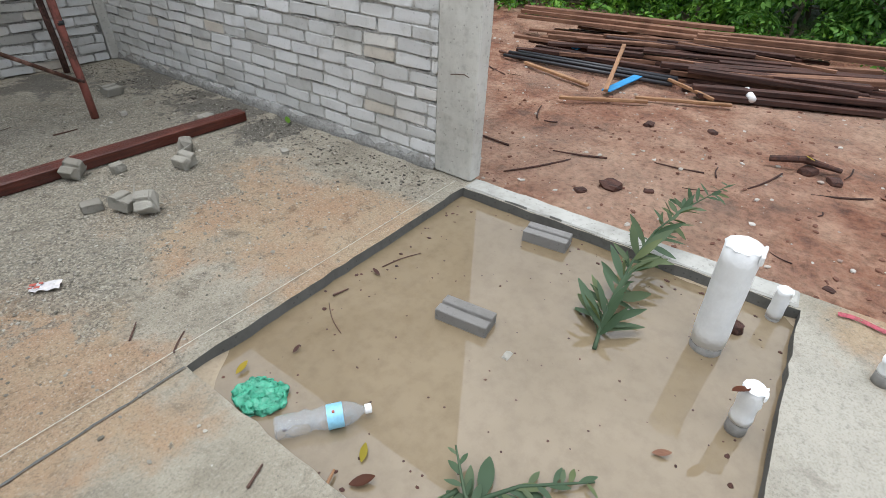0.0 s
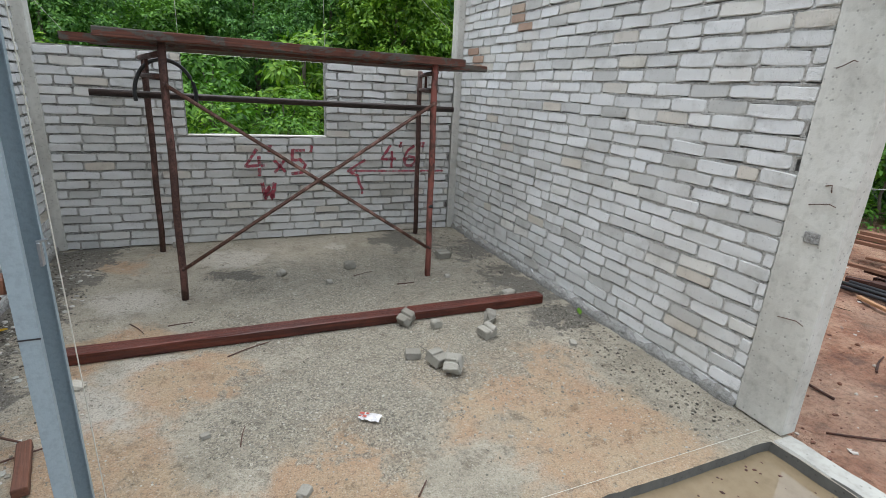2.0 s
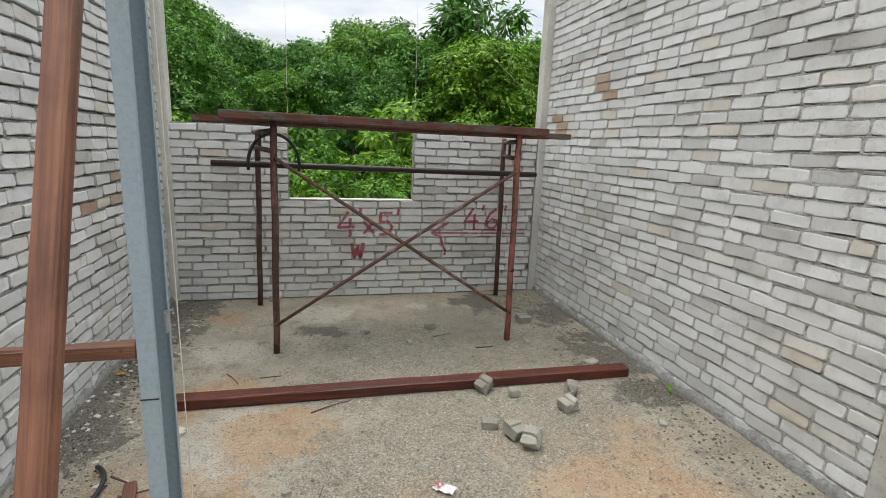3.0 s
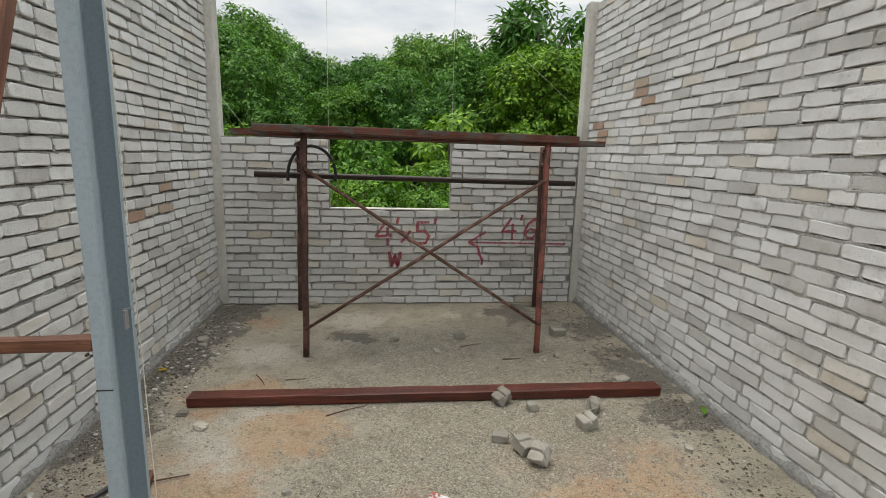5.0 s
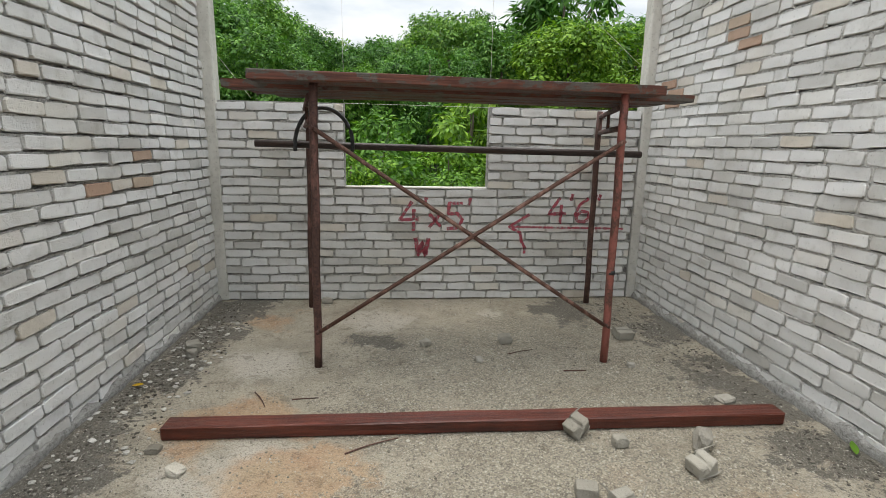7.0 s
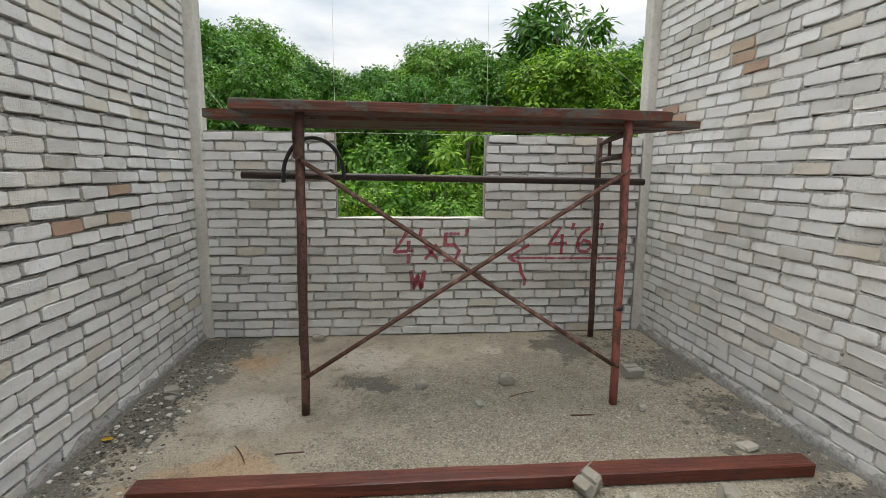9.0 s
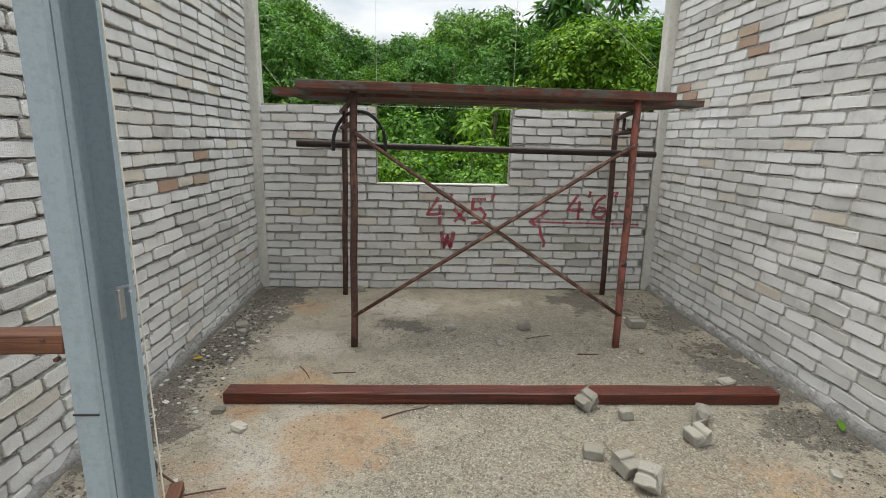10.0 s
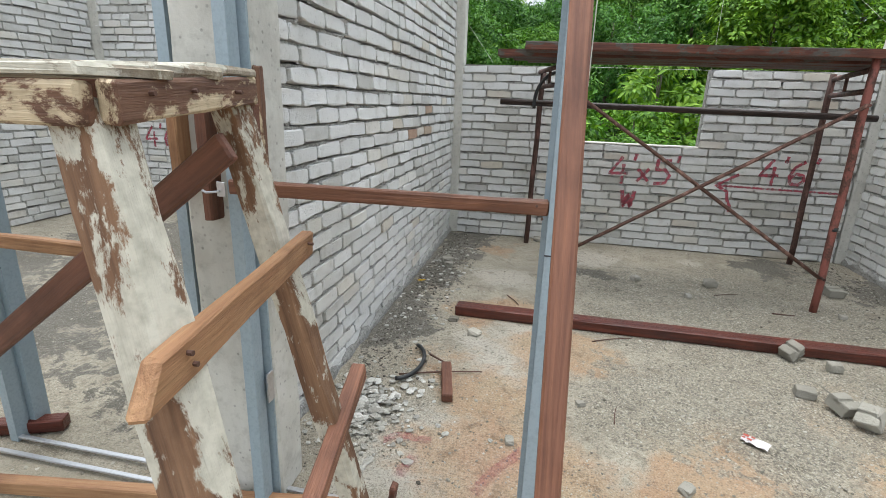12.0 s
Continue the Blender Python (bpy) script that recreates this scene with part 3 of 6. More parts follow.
def ground():
    gx = [-400, -150, -70] + [-40 + 2 * i for i in range(20)] + [0.0, 1.2, 2.4] + [EDGE - 0.10, EDGE - 0.02] + [3.8 + 0.09 * i for i in range(66)] + [9.9 + 0.6 * i for i in range(10)] + [18, 22, 28, 36, 46, 70, 150, 400]
    gy = [-400, -150, -60, -30, -18, -12] + [-9.5 + 0.09 * i for i in range(122)] + [1.6 + 0.4 * i for i in range(12)] + [7 + 1.5 * i for i in range(14)] + [32, 40, 60, 90, 150, 400]
    vs = [(x, y, ground_height(x, y)) for y in gy for x in gx]
    n = len(gx)
    fs = [(j * n + i, j * n + i + 1, j * n + n + i + 1, j * n + n + i) for j in range(len(gy) - 1) for i in range(n - 1)]
    ob = raw("ground", vs, fs, M_SOIL)
    ob.data.polygons.foreach_set("use_smooth", [True] * len(ob.data.polygons))
    return tagged(ob, "bare wet red soil giving way to undergrowth", "ground", kind="structure")


ground()

# ---- brick walls ----
BH, BP, BL = 0.0757, 0.235, 0.223


def brick_variant(seed):
    """A rounded, slightly uneven brick front in a unit length; x along, z up, y into the wall."""
    r = random.Random(seed)
    bm = bmesh.new()
    L, H, c = BL / 2, 0.0675 / 2, 0.0105
    outline = [(-L + c, -H), (r.uniform(-0.4, 0.4) * L, -H - 0.001), (L - c, -H), (L, -H + c), (L, H - c), (L - c, H), (r.uniform(-0.4, 0.4) * L, H + 0.001), (-L + c, H), (-L, H - c), (-L, -H + c)]
    n = len(outline)
    lean = [r.uniform(-0.0042, 0.0042) for q in outline]
    rings = []
    for inset, depth in ((0.0042, 0.0), (0.0004, 0.0036), (0.0, 0.04)):
        ring = []
        for (x, z), e in zip(outline, lean):
            k = 0.0028 if depth < 0.03 else 0.0012
            z += e
            ring.append(bm.verts.new((x * (1 - inset / L) + r.uniform(-k, k), depth + (r.uniform(-0.0014, 0.0014) if depth < 0.03 else 0), z * (1 - inset / H) + r.uniform(-k, k))))
        rings.append(ring)
    bm.faces.new(rings[0])
    for a, b in zip(rings, rings[1:]):
        for i in range(n):
            bm.faces.new((a[i], b[i], b[(i + 1) % n], a[(i + 1) % n]))
    bmesh.ops.recalc_face_normals(bm, faces=bm.faces)
    me = bpy.data.meshes.new("brick")
    bm.to_mesh(me)
    bm.free()
    return me


VARIANTS = [brick_variant(100 + i) for i in range(16)]
for me in VARIANTS:
    me.materials.append(M_BRICK)
RED_VARIANTS = []
for me in VARIANTS[:4]:
    c = me.copy()
    c.materials.clear()
    c.materials.append(M_RED)
    RED_VARIANTS.append(c)
VERTS = [np.array([v.co for v in me.vertices]) for me in VARIANTS]
FACES = [[tuple(p.vertices) for p in me.polygons] for me in VARIANTS]
PASSED = Vector((1.5, -3.6, 1.2))


def brick_rows(length, height, holes, seed, course=BH):
    """Centres and lengths of bricks laid in stretcher bond on a wall, clear of its openings."""
    r = random.Random(seed)
    out = []
    for j in range(int(height / course + 0.3)):
        z = (j + 0.5) * course + r.uniform(-0.002, 0.002)
        spans = [(0.0, length)]
        for u0, u1, z0, z1 in holes:
            if z0 < z < z1:
                spans = [s for a, b in spans for s in ((a, min(b, u0)), (max(a, u1), b)) if s[1] - s[0] > 0.03]
        for a, b in spans:
            u = a + (0.0 if j % 2 else -BP / 2) + r.uniform(-0.02, 0.02)
            while u < b - 0.02:
                w = BP * (1 + r.uniform(-0.05, 0.04))
                if r.random() < 0.05:
                    w = BP * r.uniform(0.42, 0.62)
                u0, u1 = max(u, a), min(u + w, b)
                if u1 - u0 > 0.045:
                    out.append(((u0 + u1) / 2, z + r.uniform(-0.003, 0.003), (u1 - u0) - 0.013))
                u += w
    return out


def mortar_beds(wall, o, u, n, length, height, holes, laid, depth, fill, mat):
    """The mortar squeezed out between the courses and brick ends, lumpy, with open slits where it fell short."""
    V, F = [], []
    deep = 0.045
    off = Vector((depth * 900, 3.0, 0))

    def at(cu, z, d):
        V.append(o + u * cu + Vector((0, 0, z)) - n * d)
        return len(V) - 1

    def lumps(p):
        return depth * (0.75 + 1.1 * noise.noise(p * 11 + off) + 0.9 * noise.noise(p * 41 + off))

    for j in range(1, int(height / BH + 0.3)):
        z = j * BH
        spans = [(0.0, length)]
        for u0, u1, z0, z1 in holes:
            if z0 - 0.02 < z < z1:
                spans = [s for a, b in spans for s in ((a, min(b, u0)), (max(a, u1), b)) if s[1] - s[0] > 0.03]
        for a, b in spans:
            steps = max(2, int((b - a) / 0.02))
            last = None
            for i in range(steps + 1):
                cu = a + (b - a) * i / steps
                p = o + u * cu + Vector((0, 0, z))
                d = max(lumps(p), -0.003)
                top = z + 0.008 * min(1.2, fill + 0.9 * noise.noise(p * 17 + off) + 0.6 * noise.noise(p * 53))
                row = (at(cu, z - 0.013, d + 0.004), at(cu, (z - 0.006 + top) / 2, d), at(cu, top, d + 0.004), at(cu, top - 0.002, deep))
                if last:
                    F.extend((last[k], row[k], row[k + 1], last[k + 1]) for k in range(3))
                last = row
    r = random.Random(int(length * 1000))
    for cu, cz, w in laid:
        e = cu + w / 2 + 0.0065
        if e > length - 0.01 or any(u0 - 0.015 < e < u1 + 0.015 and z0 < cz < z1 for u0, u1, z0, z1 in holes):
            continue
        low = -0.036
        high = 0.036 if r.random() < fill + 0.35 else r.uniform(-0.01, 0.025)
        last = None
        for i in range(4):
            z = cz + low + (high - low) * i / 3
            d = max(lumps(o + u * e + Vector((0, 0, z))) * 1.15, -0.003)
            row = (at(e - 0.013, z, d + 0.003), at(e, z, d), at(e + 0.013, z, d + 0.003))
            if last:
                F.extend((last[k], last[k + 1], row[k + 1], row[k]) for k in range(2))
            last = row
        F.append((last[0], last[1], last[2], at(e, cz + high, deep)))
    ob = raw("mortar_joints", V, F, mat, wall, "rough grey mortar between the bricks")
    tagged(ob, kind="stuff")


def brick_wall(name, label, origin, along, normal, length, height, thick, recess, seed, holes=(), reds=(), single=300, uneven=0.003, squat=1.0, mortar=None, joint=(0.008, 0.5)):
    """A wall whose mortar body stands back behind its bricks. along, normal: unit vectors; the normal points into the room."""
    o, u, n = Vector(origin), Vector(along), Vector(normal)
    bm = bmesh.new()

    def slab(u0, u1, z0, z1):
        nu, nz = max(1, int((u1 - u0) / 0.035)), max(1, int((z1 - z0) / 0.03))
        grid = []
        for j in range(nz + 1):
            row = []
            for i in range(nu + 1):
                p = o + u * (u0 + (u1 - u0) * i / nu) + Vector((0, 0, z0 + (z1 - z0) * j / nz))
                d = recess * (1 + 0.25 * noise.noise(p * 9))
                row.append(bm.verts.new(p - n * d))
            grid.append(row)
        for j in range(nz):
            for i in range(nu):
                bm.faces.new((grid[j][i], grid[j][i + 1], grid[j + 1][i + 1], grid[j + 1][i]))
        rim = [grid[0][i] for i in range(nu)] + [grid[j][nu] for j in range(nz)] + [grid[nz][i] for i in range(nu, 0, -1)] + [grid[j][0] for j in range(nz, 0, -1)]
        back = []
        for v in rim:
            d = (v.co - o).dot(n)
            back.append(bm.verts.new(v.co - n * (thick + d)))
        for i in range(len(rim)):
            k = (i + 1) % len(rim)
            bm.faces.new((rim[i], back[i], back[k], rim[k]))
        bm.faces.new(back)

    if holes:
        u0, u1, z0, z1 = holes[0]
        slab(0, u0, 0, height)
        slab(u1, length, 0, height)
        slab(u0, u1, 0, z0)
        if z1 < height:
            slab(u0, u1, z1, height)
    else:
        slab(0, length, 0, height)
    bmesh.ops.recalc_face_normals(bm, faces=bm.faces)
    wall = tagged(part(name, bm, M_MORTAR), label, "wall", kind="structure")
    r = random.Random(seed + 7)
    turn = Matrix((u, -n, Vector((0, 0, 1)))).transposed().to_4x4()
    placed = []
    laid = brick_rows(length, height, holes, seed)
    mortar_beds(wall, o, u, n, length, height, holes, laid, *joint, mortar or M_BED)
    for cu, cz, w in laid:
        p = o + u * cu + Vector((0, 0, cz + 0.006 * noise.noise((cu * 1.3, cz * 9, seed)))) + n * r.uniform(-uneven, uneven)
        m = Matrix.Translation(p) @ turn @ pose(0, 0, 0, r.uniform(-7, 1), r.gauss(0, 0.75), r.uniform(-1.5, 1.5)) @ Matrix.Diagonal((w / BL, 1, squat * r.uniform(0.93, 1.03), 1))
        red = any((p - Vector(q)).length < s and r.random() < 0.6 for q, s in reds)
        placed.append(((p - PASSED).length, m, r.randrange(16), red))
    placed.sort(key=lambda q: q[0])
    rest_v, rest_f, at = [], [], 0
    for i, (d, m, k, red) in enumerate(placed):
        if i < single or red:
            b = new("brick", RED_VARIANTS[k % 4] if red else VARIANTS[k])
            b.parent = wall
            b.matrix_basis = m
        else:
            mm = np.array(m)
            rest_v.append(VERTS[k] @ mm[:3, :3].T + mm[:3, 3])
            rest_f += [tuple(x + at for x in f) for f in FACES[k]]
            at += len(VERTS[k])
    if rest_v:
        tagged(raw("brickwork", np.concatenate(rest_v).tolist(), rest_f, M_BRICK, wall), kind="stuff")
    return wall


def column(name, label, x0, x1, y0, y1, h, seed, taper=0.0):
    bm = box_bm(x0, x1, y0, y1, 0.0, h, 0.012, 40, 0.0018, seed, 2)
    for v in bm.verts:
        w = noise.noise((v.co.x * 3, v.co.y * 3, v.co.z * 2.2))
        v.co.x += 0.004 * w
        v.co.y += 0.004 * noise.noise((v.co.z * 2.7, v.co.x, 4))
    return tagged(part(name, bm, M_CAST), label, "column", kind="structure")


WALL_H = 3.05
col_r = column("column_right", "pale cast concrete column with wire stubs ending the brick wall", RX - 0.012, RX + 0.09, -3.833, -3.583, WALL_H, 3)
col_l = column("column_left", "pale cast concrete column between two door frames", -0.075, 0.096, -3.80, -3.648, WALL_H, 5)
part("grout", box_bm(0.09, 0.168, -3.797, -3.651, 0.0, WALL_H, 0.006, 40, 0.003, 12), M_CAST, col_l, "rough mortar packed behind the steel jamb")
column("corner_column_right", "narrow concrete corner stiffener", RX - 0.075, RX + 0.115, -0.006, 0.122, WALL_H, 6)
column("corner_column_left", "narrow concrete corner stiffener", -0.115, 0.082, -0.006, 0.122, WALL_H, 7)
column("corner_column_far", "narrow concrete corner stiffener", -4.22, -3.99, -0.006, 0.122, WALL_H, 8)
for k, (y, z, dy, dz) in enumerate([(-3.70, 1.10, -0.09, 0.012), (-3.745, 1.19, -0.012, -0.03), (-3.70, 0.565, -0.10, 0.01), (-3.66, 1.66, -0.06, 0.02)]):
    part("wire_stub", tube_bm([(RX - 0.012, y + 0.03, z - 0.008), (RX - 0.022, y, z), (RX - 0.024, y + dy * 0.6, z + dz), (RX - 0.04, y + dy, z + dz * 0.6)], 0.0022, 5), M_WIRE, col_r, "rusty tie wire")
part("chipped_patch", chunk_bm(0.012, 0.07, 0.05, 5), M_MORTAR, col_r).location = (RX - 0.014, -3.72, 0.93)

# lumpy mortar along the foot of the walls
def fillet(name, a, b, n, seed, parent, size=0.034):
    a, b, n = Vector(a), Vector(b), Vector(n)
    bm = bmesh.new()
    steps = int((b - a).length / 0.035)
    rows = []
    for i in range(steps + 1):
        p = a.lerp(b, i / steps)
        k = size * (1 + 0.3 * math.sin(p.y * 27 + seed) ** 3 + 0.4 * noise.noise(p * 6 + Vector((seed, 0, 0))) + 0.3 * noise.noise(p * 23))
        rows.append([bm.verts.new(p + n * x * k + Vector((0, 0, z * k - 0.01))) for x, z in ((-0.6, 1.75), (0.12, 1.68), (0.45, 1.4), (0.62, 0.9), (0.58, 0.0))])
    for r0, r1 in zip(rows, rows[1:]):
        for k in range(4):
            bm.faces.new((r0[k], r0[k + 1], r1[k + 1], r1[k]))
    bmesh.ops.recalc_face_normals(bm, faces=bm.faces)
    return part(name, bm, M_MORTAR, parent, "rough mortar fillet", True)


fillet("mortar_fillet", (RX, -3.58, 0), (RX, -0.01, 0), (-1, 0, 0), 1, floor, 0.038)
fillet("mortar_fillet", (0, -0.01, 0), (0, -3.62, 0), (1, 0, 0), 2, floor, 0.03)

# ---- scaffold ----
scaffold = thing("scaffold", "rusty red tubular frame scaffold standing on the concrete floor", "scaffold")
FL, FR, BLF, BRF = (1.047, -1.36), (2.857, -1.365), (0.815, -0.20), (3.195, -0.15)


def upright(p, top, mat, name="upright", lean=(0, 0)):
    pts = [(p[0] + lean[0] * i / 8 + 0.003 * math.sin(i * 1.7), p[1] + lean[1] * i / 8, top * i / 8) for i in range(9)]
    return part(name, tube_bm(pts, 0.024, 14), mat, scaffold, smooth=True)


def rod(name, a, b, r, mat, label="", parent=None, sides=9):
    a, b = Vector(a), Vector(b)
    return part(name, tube_bm([a.lerp(b, i / 4) for i in range(5)], r, sides), mat, parent or scaffold, label, True)


upright(FL, 1.68, M_RUST, lean=(0.022, 0)); upright(FR, 1.67, M_ORANGE, lean=(-0.012, 0)); upright(BLF, 1.62, M_RUST, lean=(0.03, 0.0)); upright(BRF, 1.64, M_RUST, lean=(-0.01, 0))
for f, b, mt in ((FL, BLF, M_RUST), (FR, BRF, M_ORANGE)):
    for z in (1.60, 1.47):
        rod("rung", (*f, z), (*b, z), 0.019, M_RUST)
    rod("rung", (f[0] + 0.6 * (b[0] - f[0]), f[1] + 0.6 * (b[1] - f[1]), 1.60), (f[0] + 0.6 * (b[0] - f[0]), f[1] + 0.6 * (b[1] - f[1]), 1.47), 0.012, M_RUST)
part("blue_tape", tube_bm([(2.853, -1.365, 0.58), (2.853, -1.365, 0.605)], 0.0255, 14), M_HOSE, scaffold, "dark tape band", True)
rod("cross_brace", (1.07, -1.392, 1.425), (2.83, -1.392, 0.255), 0.0125, M_BRACE, "thin rusty diagonal brace")
rod("cross_brace", (2.84, -1.412, 1.385), (1.065, -1.412, 0.24), 0.0125, M_BRACE, "thin rusty diagonal brace")
part("pivot", tube_bm([(1.965, -1.425, 0.822), (1.965, -1.375, 0.822)], 0.014, 8), M_BRACE, scaffold)
for x, z in ((1.06, 1.43), (2.84, 1.385), (1.06, 0.24), (2.845, 0.255)):
    part("brace_lug", tube_bm([(x, -1.43, z), (x, -1.36, z)], 0.010, 7), M_RUST, scaffold)


def board(name, label, a, b, w, h, mat, seed, group=""):
    return tagged(beam_between(name, a, b, w, h, mat, None, "", seed=seed, jitter=0.003), label, "board", group)


board("scaffold_board", "thick weathered dark red board laid on the scaffold", (0.735, -1.345, 1.700), (3.065, -1.315, 1.678), 0.21, 0.052, M_DECK, 31, "scaffold boards")
board("scaffold_board", "long dark red board with a pale split end", (0.535, -1.12, 1.672), (3.36, -1.10, 1.658), 0.215, 0.045, M_DECK, 32, "scaffold boards")
board("scaffold_board", "long dark red board laid on the scaffold", (0.62, -0.895, 1.672), (3.28, -0.875, 1.660), 0.215, 0.045, M_DECK, 33, "scaffold boards")
board("scaffold_board", "dark wet board laid on the scaffold", (0.72, -0.67, 1.672), (3.24, -0.65, 1.660), 0.2, 0.045, M_DECK, 34, "scaffold boards")
tagged(rod("rail_pole", (0.50, -0.47, 1.335), (3.43, -0.43, 1.302), 0.026, M_DARK, parent=None), "long dark pole resting across the scaffold rungs", "pole")
bpy.data.objects["rail_pole"].parent = None
hose = [(1.0 + 0.205 * math.cos(t), -0.53 + 0.02 * math.sin(3 * t), 1.335 + 0.255 * math.sin(t)) for t in (math.pi * (-0.06 + 1.12 * i / 24) for i in range(25))]
tagged(part("hose", tube_bm(hose, 0.0145, 9), M_HOSE, smooth=True), "loop of black rubber hose hung over the pole", "hose")

# ---- timber on the floor ----
tagged(beam_between("timber_beam", (0.455, -2.075, 0.034), (3.475, -2.105, 0.034), 0.10, 0.064, M_PLANK, seed=41, bevel=0.006, cuts=14, jitter=0.0022), "long wet dark red timber beam lying on the floor", "beam")

# ---- rubble ----
def lump(name, label, cat, x, y, z, sx, sy, sz, rz, seed, mat=None, group="", tilt=0):
    ob = part(name, chunk_bm(sx, sy, sz, seed), mat or M_ROCK)
    ob.matrix_basis = pose(x, y, z - 0.004, tilt, tilt * 0.4, rz)
    return tagged(ob, label, cat, group)


def broken_brick(x, y, length, rz, tilt, roll, seed):
    """Half of a grooved cement brick with a ragged broken end."""
    r = random.Random(seed)
    prof = [(-0.05, 0), (0.05, 0), (0.052, 0.058), (0.010, 0.062), (0.004, 0.048), (-0.004, 0.048), (-0.010, 0.062), (-0.052, 0.058)]
    bm = bmesh.new()
    rings = []
    for i, t in enumerate((0, 0.5, 0.86, 1.0)):
        k = (0, 0.002, 0.004, 0.009)[i]
        rings.append([bm.verts.new((length * t - length / 2 + r.uniform(-1, 1) * k * 1.6, p * (1 - 0.12 * (i == 3)) + r.uniform(-1, 1) * k, q * (1 - 0.2 * (i == 3) * r.random()) + r.uniform(-0.5, 0.5) * k)) for p, q in prof])
    for a, b in zip(rings, rings[1:]):
        for i in range(8):
            bm.faces.new((a[i], a[(i + 1) % 8], b[(i + 1) % 8], b[i]))
    for ring in (rings[0][::-1], rings[-1]):
        for tri in ((0, 1, 2, 3), (0, 3, 4, 5), (0, 5, 6, 7)):
            bm.faces.new([ring[j] for j in tri])
    bmesh.ops.recalc_face_normals(bm, faces=bm.faces)
    bmesh.ops.bevel(bm, geom=[e for e in bm.edges if len(e.link_faces) == 2 and e.calc_face_angle(0) > 0.8], offset=0.004, segments=1, affect="EDGES")
    ob = part("brick_fragment", bm, M_ROCK)
    m = pose(0, 0, 0, roll, tilt, rz)
    low = min((m @ v.co).z for v in ob.data.vertices)
    ob.matrix_basis = Matrix.Translation((x, y, -low - 0.002)) @ m
    return tagged(ob, "pale broken half of a grooved cement brick", "rubble", "broken bricks on the floor")


for q in [(2.395, -2.17, 0.085, -60, 8, 25, 1), (2.39, -2.70, 0.11, 25, 5, 12, 2), (2.455, -2.805, 0.085, -50, -10, 40, 3), (2.83, -2.49, 0.095, -75, 4, 10, 4), (3.165, -0.97, 0.12, 5, 0, 6, 5)]:
    broken_brick(*q)
GR = "broken bricks on the floor"
for k, (x, y, s, rz, tl) in enumerate([(2.285, -2.59, (0.10, 0.07, 0.045), -12, 0), (2.93, -2.31, (0.12, 0.075, 0.09), 60, 12), (2.56, -2.27, (0.07, 0.06, 0.05), 10, 0), (2.28, -1.02, (0.10, 0.08, 0.055), 0, 0), (3.33, -1.90, (0.10, 0.075, 0.03), 15, 0), (1.72, -1.05, (0.07, 0.06, 0.04), 40, 0), (0.20, -1.08, (0.10, 0.08, 0.065), 30, 0), (0.23, -1.18, (0.06, 0.06, 0.05), 10, 0), (0.93, -0.10, (0.10, 0.06, 0.05), 0, 0), (3.0, -1.45, (0.05, 0.045, 0.03), 0, 0), (2.05, -1.33, (0.05, 0.05, 0.03), 0, 0)]):
    big = max(s) > 0.09
    lump("brick_fragment" if big else "stone", "pale grey broken piece of cement brick" if big else "small grey stone lying on the floor", "rubble", x, y, 0.003, *s, rz, 60 + k, group=GR, tilt=tl)
for k, (x, y, s) in enumerate([(0.46, -2.20, 0.05), (1.55, -3.42, 0.05), (0.9, -3.3, 0.04), (0.62, -2.36, 0.06), (1.2, -2.95, 0.035), (3.30, -2.75, 0.045)]):
    lump("stone", "small brown clod on the floor", "rubble", x, y, 0.002, s * 1.3, s, s * 0.5, k * 50, 90 + k, M_GRAVEL if k in (0, 3) else M_ROCK, GR)


def pebble_shape():
    bm = bmesh.new()
    bmesh.ops.create_icosphere(bm, subdivisions=1, radius=0.5)
    v = np.array([x.co for x in bm.verts])
    f = [tuple(w.index for w in p.verts) for p in bm.faces]
    bm.free()
    return v, f


PV, PF = pebble_shape()


def scatter(name, label, cat, spots, mat, seed, parent=None):
    """Many loose bits as one mesh; spots: (x, y, z, size, flatness)."""
    r = np.random.RandomState(seed)
    V, F = [], []
    for i, (x, y, z, s, fl) in enumerate(spots):
        w = PV * (1 + r.uniform(-0.28, 0.28, PV.shape)) * np.array([s * r.uniform(0.8, 1.5), s, s * fl])
        a = r.uniform(0, 6.28)
        w = w @ np.array([[math.cos(a), math.sin(a), 0], [-math.sin(a), math.cos(a), 0], [0, 0, 1]])
        V.append(w + (x, y, z + s * fl * 0.25))
        F += [tuple(k + i * len(PV) for k in f) for f in PF]
    return tagged(raw(name, np.concatenate(V).tolist(), F, mat, parent), label, cat, kind="stuff")


rs = random.Random(5)
spots = []
while len(spots) < 24000:
    x, y = rs.uniform(0.04, 3.62), rs.uniform(-3.75, -0.04)
    d = 0.25 + 0.9 * max(0, noise.noise((x * 0.9, y * 0.9, 2)) + 0.25) + (0.4 if x > 3.1 or x < 0.35 or y > -0.3 else 0) + (0.8 if 1.3 < x < 3.2 and -3.2 < y < -0.8 else 0)
    if rs.random() < d * 0.7:
        spots.append((x, y, -0.001, 0.003 + 0.008 * rs.random() ** 3 + (0.008 if rs.random() < 0.03 else 0), rs.uniform(0.4, 0.8)))
while len(spots) < 26500:
    x, y = rs.uniform(-3.9, 2.0), rs.uniform(-5.6, -0.2)
    if x < -0.2 or y < TH:
        spots.append((x, y, -0.001, 0.004 + 0.013 * rs.random() ** 3, rs.uniform(0.4, 0.8)))
scatter("gravel", "loose grey grit and small stones on the concrete", "gravel", spots, M_GRAVEL, 3)
flakes = []
